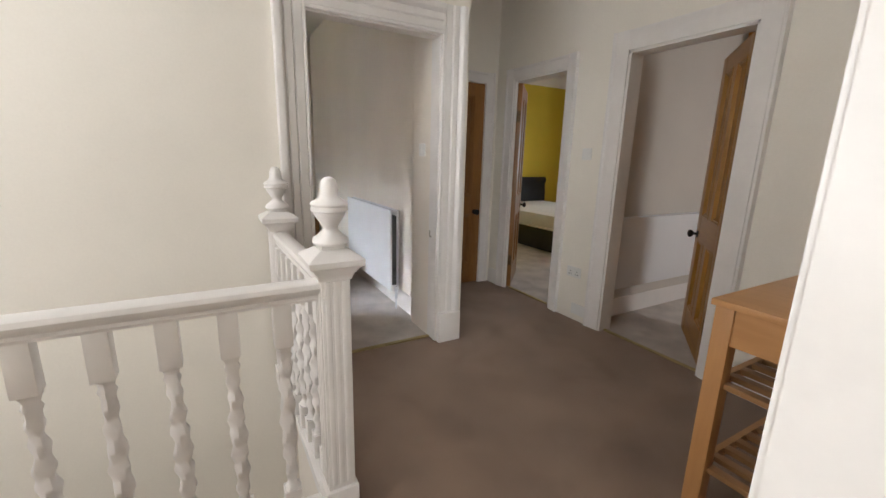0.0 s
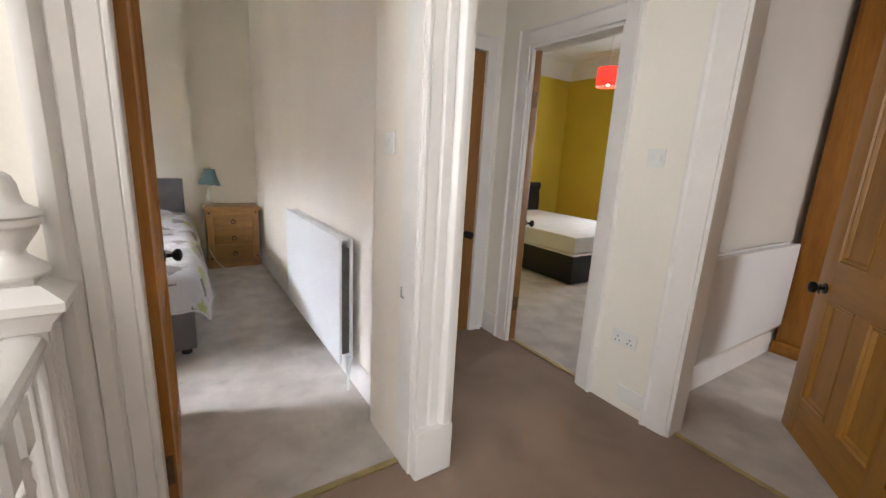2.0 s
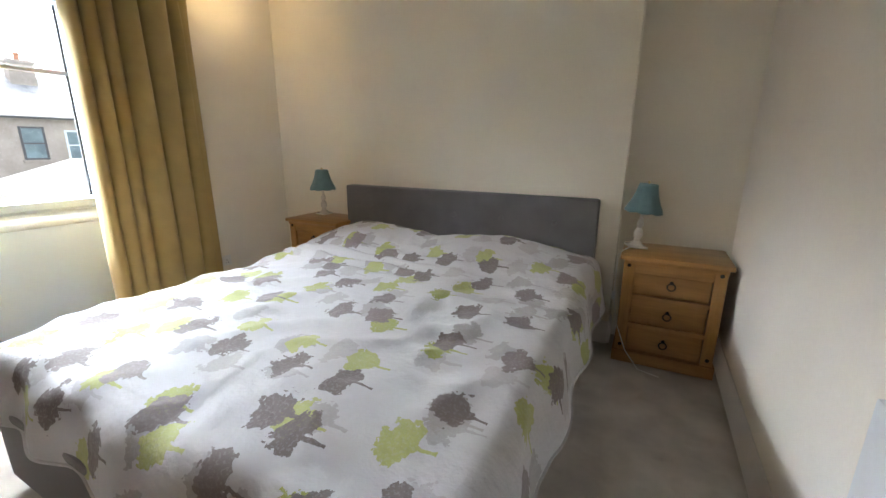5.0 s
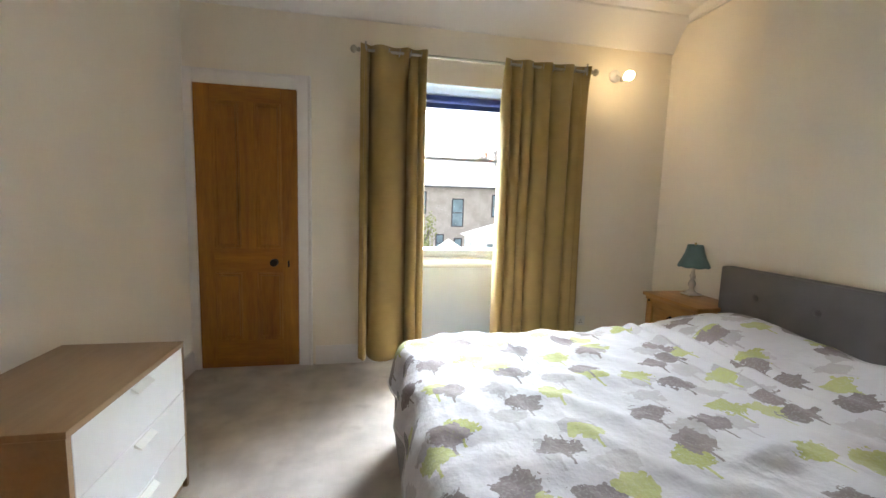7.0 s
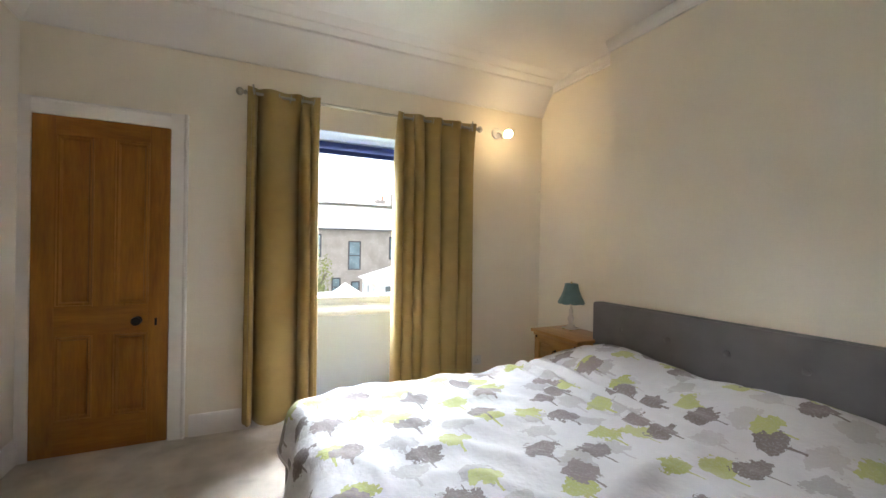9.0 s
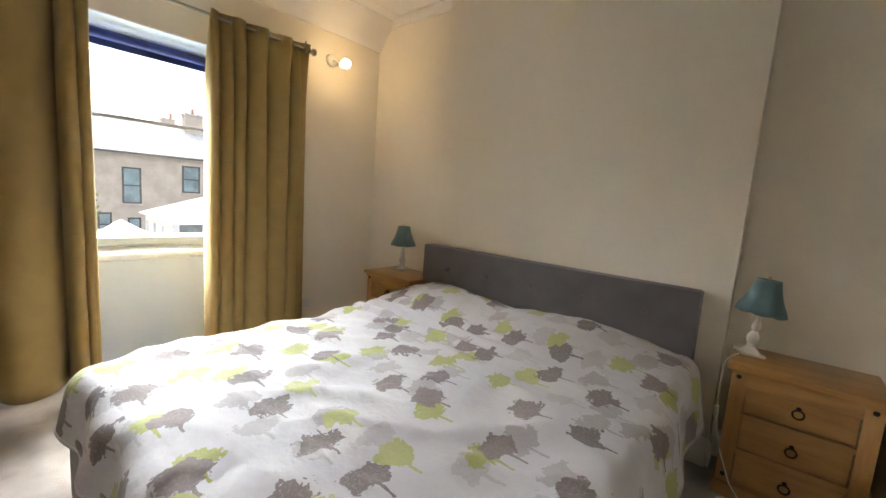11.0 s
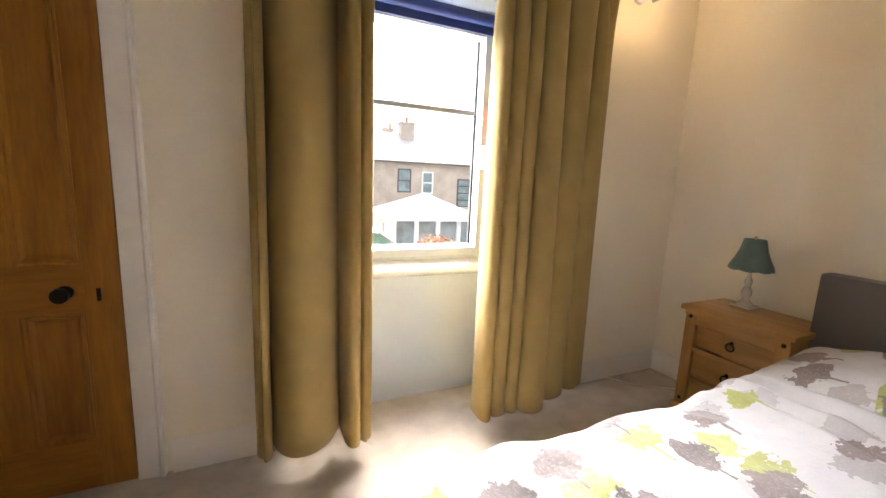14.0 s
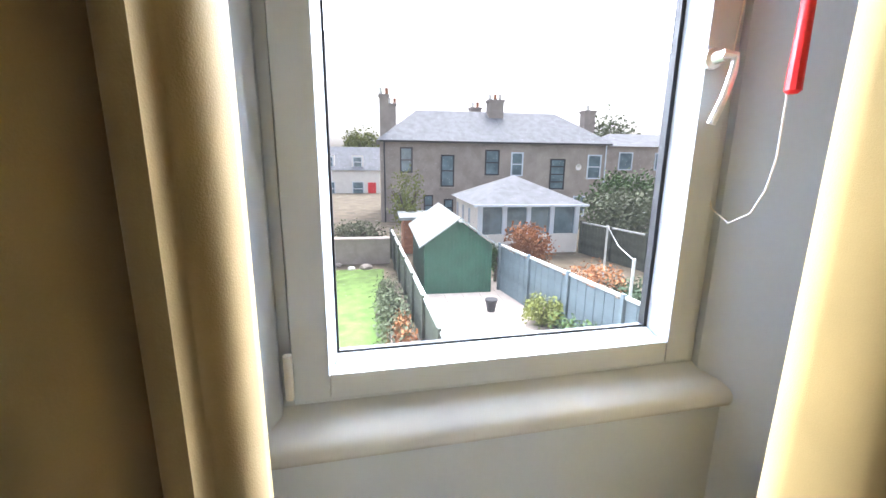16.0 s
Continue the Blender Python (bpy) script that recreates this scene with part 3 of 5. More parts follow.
for a, b, out in (((EX + 0.12, 3.75), (4.95, 3.75), (0, -1)), ((4.95, 0.0), (4.95, 3.75), (-1, 0))):
    structure("trim_cornice_front_room", strip([(q * 0.8, h) for q, h in WIDE], (*a, H - 0.27), (*b, H - 0.27), (*out, 0)), CEILING, "white cornice over the yellow walls", "cornice", smooth=30)
structure("trim_ceiling_rose", turned([(0.33, 2.90), (0.31, 2.89), (0.30, 2.905), (0.22, 2.895), (0.2, 2.905), (0.1, 2.885), (0.06, 2.918)], (3.45, 1.88, 0), 32), CEILING, "white plaster ceiling rose", "ceiling rose", smooth=40)

# fluted architrave of the bedroom door
FLUTE = [(0.0, 0.0), (0.016, 0.0), (0.020, 0.004), (0.020, 0.014), (0.013, 0.018), (0.018, 0.022), (0.021, 0.062), (0.013, 0.067), (0.025, 0.076), (0.028, 0.108), (0.020, 0.113), (0.036, 0.122), (0.045, 0.132), (0.048, 0.150), (0.044, 0.163), (0.0, 0.168)]


def architrave(x, z1, side, plinth=True):
    """An upright of the bedroom door's architrave, on the wall's face at y = 0.02; side: the way from the opening outwards."""
    t = thing("trim_architrave", "white gloss fluted door architrave", "architrave", kind="structure")
    part("moulding", strip(FLUTE, (x, 0.02, 0.22 if plinth else 0.0), (x, 0.02, z1), (0, -1, 0), (side, 0, 0)), GLOSS, t, smooth=28)
    if plinth:
        part("plinth_block", boxes((min(x, x + side * 0.175), max(x, x + side * 0.175), -0.034, 0.02, 0.002, 0.22), bevel=0.006), GLOSS, t)


architrave(-0.822, 2.22, -1)
architrave(0.0, 2.22, 1)
t = thing("trim_architrave_head", "white gloss fluted architrave over the bedroom door", "architrave", kind="structure")
part("moulding", strip(FLUTE, (-0.822, 0.018, 2.05), (0.0, 0.018, 2.05), (0, -1, 0), (0, 0, 1)), GLOSS, t, smooth=28)
structure("trim_door_lining", boxes((-0.834, -0.824, 0.022, SY + 0.008, 0, 2.047), (-0.006, 0.0, 0.022, SY + 0.03, 0, 2.047), (-0.824, -0.006, 0.022, SY + 0.01, 2.04, 2.06)), GLOSS, "white gloss door lining with a strike plate", "door lining")
single("strike_plate", boxes((-0.0085, -0.006, 0.118, 0.128, 0.755, 0.80), (-0.0085, -0.006, 0.10, 0.118, 0.755, 0.765)), STEEL, "small worn brass strike plate in the door lining", "strike plate")

PLAIN = [(0, 0), (0.014, 0), (0.016, 0.02), (0.02, 0.05), (0.02, 0.075), (0.03, 0.085), (0.03, 0.095), (0, 0.10)]


def casing(face, out, y0, y1, z1, w=1.0, axis="Y", sides=(1, 1)):
    """A plain architrave round an opening y0..y1 in the wall x = face (or x0..x1 in y = face)."""
    t = thing("trim_casing", "white gloss door casing", "architrave", kind="structure")
    prof = [(q, h * w) for q, h in PLAIN]

    def at(u, z):
        return (face, u, z) if axis == "Y" else (u, face, z)
    o = (out, 0, 0) if axis == "Y" else (0, out, 0)
    d = (0, 1, 0) if axis == "Y" else (1, 0, 0)
    if sides[0]:
        part("upright", strip(prof, at(y0, 0.002), at(y0, z1 + 0.1 * w), o, [-c for c in d]), GLOSS, t, smooth=14)
    if sides[1]:
        part("upright", strip(prof, at(y1, 0.002), at(y1, z1 + 0.1 * w), o, d), GLOSS, t, smooth=14)
    part("head", strip(prof, at(y0, z1), at(y1, z1), [0.9 * c for c in o], (0, 0, 1)), GLOSS, t)
    return t


casing(EX, -1, 0.155, 0.83, 2.03)
casing(EX, -1, -1.17, -0.39, 2.05, w=1.3)
casing(1.1, -1, 0.42, 1.10, 2.02, axis="X")
casing(WX, 1, 0.17, 0.878, 2.112, sides=(0, 1))
structure("trim_closet_side", boxes((WX, WX + 0.02, SY + 0.002, 0.17, 0.002, 2.21)), GLOSS, "white gloss board beside the closet door", "architrave")
casing(-2.18, 1, -1.62, -0.66, 2.06, w=1.1, axis="X")
structure("trim_landing_lining", boxes((-0.664, -0.656, -2.33, -2.177, 0, 2.06), (-1.623, -1.616, -2.33, -2.177, 0, 2.06)), GLOSS, "white gloss lining of the landing doorway", "door lining")
for y0, y1, z1 in ((0.155, 0.83, 2.03), (-1.17, -0.39, 2.05)):
    depth = 0.028 if y1 > 0 else 0.125
    structure("trim_lining", boxes((EX - 0.003, EX + 0.125, y0 - 0.002, y0 + 0.018, 0, z1), (EX - 0.003, EX + depth, y1 - 0.018, y1 + 0.002, 0, z1), (EX - 0.003, EX + 0.125, y0, y1, z1 - 0.018, z1 + 0.002)), GLOSS, "white gloss door lining", "door lining")
for name, row in (("bedroom", (-0.822, -0.008, 0.095, 0.128)), ):
    structure("trim_threshold_" + name, boxes((*row, 0.0, 0.010), bevel=0.003), BRASS, "worn brass carpet threshold strip", "threshold strip")
structure("trim_threshold_front", boxes((EX + 0.045, EX + 0.075, 0.175, 0.80, 0.0, 0.009), bevel=0.003), BRASS, "worn brass carpet threshold strip", "threshold strip")
structure("trim_threshold_side", boxes((EX + 0.045, EX + 0.075, -1.155, -0.405, 0.0, 0.009), bevel=0.003), BRASS, "worn brass carpet threshold strip", "threshold strip")


# ---- doors ----
def door(name, label, width, height, m, knob_z=0.82, knob_in=0.07, thick=0.044, material=PINE_DOOR, across=PINE_DOOR_X):
    """A four-panel door: hinge at x = 0, opening side at x = width, faces at y = 0 and y = thick."""
    d = thing(name, label, "door", m, kind="structure")
    s, mid = 0.11, width / 2
    lock0, lock1 = 0.74, 0.92
    part("hinge_stile", boxes((0, s, 0, thick, 0, height), bevel=0.002), material, d)
    part("lock_stile", boxes((width - s, width, 0, thick, 0, height), bevel=0.002), material, d)
    for z0, z1 in ((0, 0.21), (lock0, lock1), (height - 0.11, height)):
        part("rail", boxes((s, width - s, 0.001, thick - 0.001, z0, z1)), across, d)
    for z0, z1 in ((0.21, lock0), (lock1, height - 0.11)):
        part("muntin", boxes((mid - 0.05, mid + 0.05, 0.001, thick - 0.001, z0, z1)), material, d)
        for x0, x1 in ((s, mid - 0.05), (mid + 0.05, width - s)):
            bm = boxes((x0, x1, thick * 0.42, thick * 0.58, z0, z1))
            for o in (-1, 1):
                prof = [(0, 0), (0.020, 0.0), (0.021, 0.006), (0.012, 0.012), (0.014, 0.020), (0.004, 0.030), (0, 0.032)]
                yy = thick * (0.42 if o < 0 else 0.58)
                for a, b, u in (((x0, yy, z0), (x0, yy, z1), (1, 0, 0)), ((x1, yy, z0), (x1, yy, z1), (-1, 0, 0)), ((x0, yy, z0), (x1, yy, z0), (0, 0, 1)), ((x0, yy, z1), (x1, yy, z1), (0, 0, -1))):
                    bm = joined(bm, strip(prof, a, b, (0, o, 0), u))
            part("panel", bm, material, d)
    for y, o in ((0, -1), (thick, 1)):
        knob = turned([(0.026, 0), (0.026, o * 0.005), (0.010, o * 0.008), (0.009, o * 0.028), (0.020, o * 0.034), (0.029, o * 0.046), (0.027, o * 0.060), (0.012, o * 0.068)], (width - knob_in, y, knob_z), 16, "Y")
        part("knob", knob, IRON, d, "black iron door knob")
    part("keyhole", boxes((width - knob_in * 0.45, width - knob_in * 0.45 + 0.014, -0.003, thick + 0.003, knob_z - 0.04, knob_z + 0.01), bevel=0.002), IRON, d)
    for z in (0.28, height - 0.30):
        part("hinge", joined(turned([(0.009, z - 0.055), (0.009, z + 0.055)], (-0.004, thick + 0.003, 0), 8), boxes((-0.003, 0.001, 0.006, thick, z - 0.052, z + 0.052))), BRONZE, d, "dark bronze butt hinge")
    return d


door("door_1", "open four-panel stained pine bedroom door", 0.80, 2.03, pose(-0.838, SY + 0.02, 0.008, 0, 0, 90) @ pose(0, -0.04, 0), knob_in=0.09)
door("door_2", "closed narrow four-panel stained pine closet door", 0.70, 2.10, pose(WX - 0.02, 0.172, 0.008, 0, 0, 90) @ pose(0, -0.03, 0), knob_in=0.165)
door("door_3", "half-open four-panel stained pine side room door", 0.75, 2.03, pose(EX + 0.125, -1.145, 0.008, 0, 0, 38), knob_z=0.78, material=HONEY_PINE, across=HONEY_PINE_X)
# Unlit door: its shade is put in as a darker pine.
door("door_4", "open stained pine door of the yellow room", 0.62, 2.0, pose(EX + 0.070, 0.797, 0.008, 0, 0, 45), knob_z=0.80, material=DARK_AND_SHADED_PINE, across=DARK_AND_SHADED_PINE)
door("door_5", "closed stained pine passage door", 0.68, 2.01, pose(0.42, 1.112, 0.006), knob_z=0.76, material=DARK_AND_SHADED_PINE, across=DARK_AND_SHADED_PINE)

# ---- bedroom window ----
wy0, wy1, wz0, wz1 = 1.745, 2.69, 0.84, 2.245
w = thing("window_1", "white tilt-and-turn bedroom window with a slim glazing bar", "window", kind="structure")
gx = WX - 0.34
gy0, gy1, gz0, gz1 = 1.858, 2.577, 0.915, 2.105
sy0, sy1 = 1.779, 2.652
fx0, fx1 = gx - 0.03, gx + 0.05
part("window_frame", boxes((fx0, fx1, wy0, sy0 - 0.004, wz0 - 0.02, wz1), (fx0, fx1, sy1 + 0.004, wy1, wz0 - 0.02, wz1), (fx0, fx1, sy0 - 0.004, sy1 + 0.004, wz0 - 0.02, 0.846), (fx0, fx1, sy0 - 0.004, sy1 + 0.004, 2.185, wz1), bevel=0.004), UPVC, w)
sx = fx1 + 0.022
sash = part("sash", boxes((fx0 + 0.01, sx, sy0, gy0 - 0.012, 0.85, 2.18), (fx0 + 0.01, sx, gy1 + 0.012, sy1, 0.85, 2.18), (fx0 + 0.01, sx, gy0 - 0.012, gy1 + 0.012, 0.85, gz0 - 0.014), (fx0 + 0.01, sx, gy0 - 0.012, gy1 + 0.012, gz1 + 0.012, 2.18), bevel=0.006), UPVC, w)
# sloping glazing beads, with the seal against the glass
BEAD = [(-0.012, 0.0), (0.048, 0.0), (0.030, 0.010), (0.008, 0.014), (-0.012, 0.014)]
for a, b, u in (((gx, gy0 - 0.014, gz0 - 0.014), (gx, gy0 - 0.014, gz1 + 0.014), (0, 1, 0)), ((gx, gy1 + 0.014, gz0 - 0.014), (gx, gy1 + 0.014, gz1 + 0.014), (0, -1, 0)),
                ((gx, gy0, gz0 - 0.014), (gx, gy1, gz0 - 0.014), (0, 0, 1)), ((gx, gy0, gz1 + 0.014), (gx, gy1, gz1 + 0.014), (0, 0, -1))):
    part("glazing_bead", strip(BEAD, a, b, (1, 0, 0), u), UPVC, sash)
part("gasket", boxes((gx - 0.004, gx + 0.010, gy0 - 0.001, gy0 + 0.004, gz0, gz1), (gx - 0.004, gx + 0.014, gy1 - 0.009, gy1 + 0.001, gz0, gz1), (gx - 0.004, gx + 0.010, gy0 + 0.004, gy1 - 0.009, gz0 - 0.001, gz0 + 0.004)), RUBBER, sash)
part("glazing_bar", boxes((gx - 0.014, gx + 0.016, gy0, gy1, 1.690, 1.716), bevel=0.003), SHADED_BAR, w)
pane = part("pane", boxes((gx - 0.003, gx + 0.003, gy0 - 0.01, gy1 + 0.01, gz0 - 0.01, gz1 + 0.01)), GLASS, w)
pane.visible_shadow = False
part("trickle_hinge", turned([(0.008, 0.862), (0.008, 0.95)], (sx + 0.004, sy0 - 0.006, 0), 10), PLASTIC, w, "white corner hinge cover")
hx = sx
handle = turned([(0.020, 0), (0.020, 0.008), (0.012, 0.012), (0.011, 0.036)], (hx, 2.600, 1.500), 16, "X")
tube(handle, [(hx + 0.036, 2.590, 1.502), (hx + 0.044, 2.612, 1.498), (hx + 0.042, 2.614, 1.47), (hx + 0.036, 2.608, 1.425), (hx + 0.026, 2.596, 1.375)], 0.008)
part("handle", handle, CHROME, w, "chrome window handle")
lock = turned([(0.011, 0), (0.011, 0.012)], (hx, 2.600, 1.665), 12, "X")
part("lock", lock, CHROME, w)
SILL_NOSE = [(0.0, -0.012), (0.066, -0.012), (0.076, -0.006), (0.080, 0.006), (0.079, 0.020), (0.073, 0.034), (0.062, 0.046), (0.046, 0.056), (0.025, 0.066), (0.0, 0.078)]
structure("window_sill", strip(SILL_NOSE, (fx1 - 0.006, wy0 - 0.09, 0.757), (fx1 - 0.006, wy1 + 0.10, 0.757), (1, 0, 0)), SILL, "white gloss window sill with rounded nosing", "window sill", smooth=50)
for name, y_wall, y_front, y_back in (("left", 1.542, 1.56, wy0 + 0.010), ("right", 2.958, 2.945, wy1 - 0.004)):
    bm = bmesh.new()
    plan = [(WX - 0.358, y_wall), (WX - 0.003, y_wall), (WX - 0.003, y_front), (WX - 0.272, y_back), (WX - 0.358, y_back)]
    low, high = [[bm.verts.new((x, y, z)) for x, y in plan] for z in (0.003, wz1 - 0.001)]
    for k in range(5):
        j = (k + 1) % 5
        bm.faces.new((low[k], low[j], high[j], high[k]))
    bm.faces.new(high)
    bm.faces.new(low[::-1])
    bmesh.ops.recalc_face_normals(bm, faces=bm.faces)
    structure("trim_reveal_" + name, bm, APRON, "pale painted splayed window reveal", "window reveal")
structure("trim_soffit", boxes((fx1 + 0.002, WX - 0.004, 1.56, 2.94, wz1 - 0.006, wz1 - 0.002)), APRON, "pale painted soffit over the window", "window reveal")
bl = thing("roller_blind", "rolled-up navy roller blind at the window head", "roller blind")
part("roll", turned([(0.030, 1.79), (0.030, 2.63)], (WX - 0.17, 0, 2.168), 20, "Y"), NAVY, bl)
part("hem", boxes((WX - 0.202, WX - 0.196, 1.80, 2.62, 2.105, 2.168)), NAVY, bl)
for y in (1.775, 2.645):
    part("bracket", boxes((WX - 0.20, WX - 0.14, y - 0.012, y + 0.012, 2.13, 2.238), bevel=0.002), PLASTIC, bl)
# cord loop, and the red ornament that hangs by the window
bm = bmesh.new()
tube(bm, [(-3.825, 2.655, 2.15), (-3.845, 2.655, 1.60), (-3.868, 2.655, 1.346), (-3.862, 2.652, 1.25), (-3.845, 2.650, 1.205), (-3.797, 2.648, 1.180), (-3.755, 2.650, 1.205), (-3.735, 2.652, 1.25), (-3.727, 2.655, 1.309), (-3.735, 2.658, 1.6), (-3.745, 2.660, 2.15)], 0.0018, 6)
single("blind_cord", bm, PLASTIC, "thin white looped blind cord beside the window", "cord")
orn = thing("hanging_ornament", "red knotted good-luck ornament with a tassel", "ornament")
ox, oy, oz = -3.715, 2.648, 1.648
bm = bmesh.new()
vs = []
for k in range(40):
    a = 2 * math.pi * k / 40
    r = 0.052 * (1 / (abs(math.cos(a)) + abs(math.sin(a)))) * (1.18 if k % 2 else 0.98) + 0.006
    vs.append((ox + r * math.cos(a) * 1.05, oz + r * math.sin(a) * 1.05))
front = [bm.verts.new((x, oy - 0.006, z)) for x, z in vs]
back = [bm.verts.new((x, oy + 0.006, z)) for x, z in vs]
bm.faces.new(front)
bm.faces.new(back[::-1])
for k in range(40):
    bm.faces.new((front[k], back[k], back[(k + 1) % 40], front[(k + 1) % 40]))
part("knot", bm, RED, orn)
part("centre", boxes((ox - 0.016, ox + 0.016, oy - 0.012, oy - 0.004, oz - 0.005, oz + 0.02), (ox - 0.02, ox + 0.02, oy - 0.012, oy - 0.004, oz - 0.02, oz - 0.009), bevel=0.003), GOLD, orn)
part("tassel", turned([(0.005, oz - 0.06), (0.010, oz - 0.075), (0.013, oz - 0.225), (0.008, oz - 0.23)], (ox, oy, 0), 10), RED, orn)
bm = bmesh.new()
tube(bm, [(ox, oy, oz + 0.055), (ox, oy + 0.004, 1.95), (ox, oy + 0.014, 2.2)], 0.0025, 6)
tube(bm, [(ox + 0.012 * math.cos(a) - 0.068, oy, oz + 0.012 * math.sin(a)) for a in [2 * math.pi * k / 12 for k in range(13)]], 0.002, 5)
part("cord", bm, RED, orn)

# ---- curtains ----
ROD_X, ROD_Z = -3.42, 2.385
rod = thing("curtain_rod", "antique steel curtain rod with ball finials", "curtain rod")
part("pole", turned([(0.011, 1.33), (0.011, 3.14)], (ROD_X, 0, ROD_Z), 12, "Y"), STEEL, rod)
for y, o in ((1.33, -1), (3.14, 1)):
    part("finial", turned([(0.013, y), (0.018, y + o * 0.008), (0.010, y + o * 0.016), (0.026, y + o * 0.032), (0.028, y + o * 0.045), (0.018, y + o * 0.06), (0.004, y + o * 0.066)], (ROD_X, 0, ROD_Z), 14, "Y"), STEEL, rod)
for y in (1.372, 3.10):
    part("bracket", joined(boxes((WX, WX + 0.012, y - 0.02, y + 0.02, ROD_Z - 0.05, ROD_Z + 0.03), bevel=0.003), turned([(0.007, WX), (0.007, ROD_X)], (0, y, ROD_Z - 0.004), 8, "X"), turned([(0.007, ROD_Z - 0.03), (0.008, ROD_Z + 0.03), (0.006, ROD_Z + 0.055)], (ROD_X + 0.016, y, 0), 8)), STEEL, rod)


def curtain(label, y0, y1, breaks, depths, bottom, lean, seed, edges=(0.35, 0.35), skew=1.0, waves=3):
    """A hanging cloth of rounded folds with sharp creases between them; breaks are the creases, as shares of the width."""
    c = thing("curtain", label, "curtain", group="bedroom curtains")
    rnd = random.Random(seed)
    folds, per, rows = len(depths), 26, 30
    drift = [0.0] + [rnd.uniform(-0.02, 0.02) for _ in range(folds - 1)] + [0.0]
    bm = bmesh.new()
    grid = []
    for j in range(rows + 1):
        v = j / rows
        row = []
        for k in range(folds):
            a, b = breaks[k] + drift[k] * v, breaks[k + 1] + drift[k + 1] * v
            for q in range(per + (1 if k == folds - 1 else 0)):
                s = q / per
                u = a + (b - a) * s
                dome = math.sin(math.pi * s ** (skew if b - a > 0.4 else 1.0)) ** (2.2 if b - a > 0.4 else 0.6)
                lap = 0.15 * (b - a) * (y1 - y0) * math.sin(2 * math.pi * s) * (0.5 + 0.5 * v)
                depth = depths[k] * (0.9 + 0.25 * v * math.sin(seed + 2.1 * k))
                edge = edges[0] if k == 0 and s < 0.5 else edges[1] if k == folds - 1 and s > 0.5 else 1.0
                wrinkle = 0.0035 * noise.noise(Vector((u * 9, v * 5, seed))) + 0.006 * noise.noise(Vector((u * 3, v * 2.2, seed + 5)))
                wave = math.cos(2 * math.pi * waves * u)
                head = max(0.0, 1 - v / 0.22) ** 2
                x = ROD_X - 0.06 + depth * (dome * edge + (1 - edge) * 0.65) + wrinkle + 0.012 * v
                if 0.5 < k + s < folds - 0.5:
                    x -= 0.045 * (1 - dome) ** 2
                x += head * (ROD_X + 0.038 * wave - x)
                y = y0 + (y1 - y0) * u + lean * v * (u - 0.4) - lap
                z = ROD_Z + 0.045 + (bottom[0] + (bottom[1] - bottom[0]) * u - ROD_Z - 0.045) * v
                if j == rows:
                    z += 0.022 * (1 - dome) + 0.010 * math.sin(7 * u + seed)
                if j == 0:
                    z -= 0.006 * (1 + wave)
                row.append(bm.verts.new((x, y, z)))
        grid.append(row)
    for a, b in zip(grid, grid[1:]):
        for i in range(len(a) - 1):
            bm.faces.new((a[i], a[i + 1], b[i + 1], b[i]))
    fab = part("fabric", bm, CURTAIN, c, smooth=75)
    sol = fab.modifiers.new("thickness", "SOLIDIFY")
    sol.thickness = 0.004
    for k in range(waves):
        for share in (0.25, 0.75):
            y = y0 + (y1 - y0) * (k + share) / waves
            ring = bmesh.new()
            pts = [(ROD_X + 0.024 * math.cos(a), y + 0.004 * math.sin(a), ROD_Z + 0.024 * math.sin(a)) for a in [2 * math.pi * q / 12 for q in range(13)]]
            tube(ring, pts, 0.004, 6)
            part("eyelet", ring, STEEL, c)
    return c


curtain("drawn-back olive-gold eyelet curtain beside the closet", 1.340, 1.815, (0, 0.125, 0.735, 0.885, 1), (0.125, 0.18, 0.13, 0.11), (0.105, 0.08), 0.015, 3, (0.35, 0.5), 0.88, 3)
curtain("drawn-back olive-gold eyelet curtain beside the bed", 2.418, 3.125, (0, 0.10, 0.215, 0.35, 0.55, 0.81, 1), (0.105, 0.13, 0.12, 0.13, 0.13, 0.10), (0.03, 0.095), 0.03, 8, (1.0, 0.35), 1.0, 4)

# ---- wall spotlight ----
sp = thing("wall_spotlight", "small white wall spotlight with a lit warm bulb", "wall lamp")
part("base", turned([(0.05, WX), (0.05, WX + 0.02), (0.035, WX + 0.03), (0.01, WX + 0.034)], (0, 3.45, 2.425), 20, "X"), PLASTIC, sp)
bm = bmesh.new()
tube(bm, [(WX + 0.03, 3.45, 2.425), (WX + 0.07, 3.452, 2.41), (WX + 0.12, 3.456, 2.38)], 0.008)
part("arm", bm, PLASTIC, sp)
part("socket", turned([(0.022, WX + 0.10), (0.024, WX + 0.15)], (0, 3.458, 2.375), 14, "X"), PLASTIC, sp)
part("bulb", turned([(0.012, WX + 0.15), (0.026, WX + 0.165), (0.036, WX + 0.19), (0.038, WX + 0.205), (0.03, WX + 0.228), (0.012, WX + 0.24)], (0, 3.455, 2.375), 18, "X"), glowing("lit_bulb", (1.0, 0.70, 0.36), 4.5), sp)

# ---- bed ----
BX0, BX1, BY0, BY1 = -2.44, -0.695, 1.555, 3.72
HX0, HX1 = -2.605, -0.678
bed = thing("bed", "grey upholstered double bed with a buttoned headboard", "bed")
bm = boxes((HX0, HX1, BY1 + 0.002, 3.815, 0.05, 0.952), bevel=0.018)
part("headboard", bm, GREY_FABRIC, bed)
part("side_rail", boxes((BX0, BX0 + 0.06, BY0, BY1, 0.05, 0.36), bevel=0.014), GREY_FABRIC, bed)
part("side_rail", boxes((BX1 - 0.06, BX1, BY0, BY1, 0.05, 0.36), bevel=0.014), GREY_FABRIC, bed)
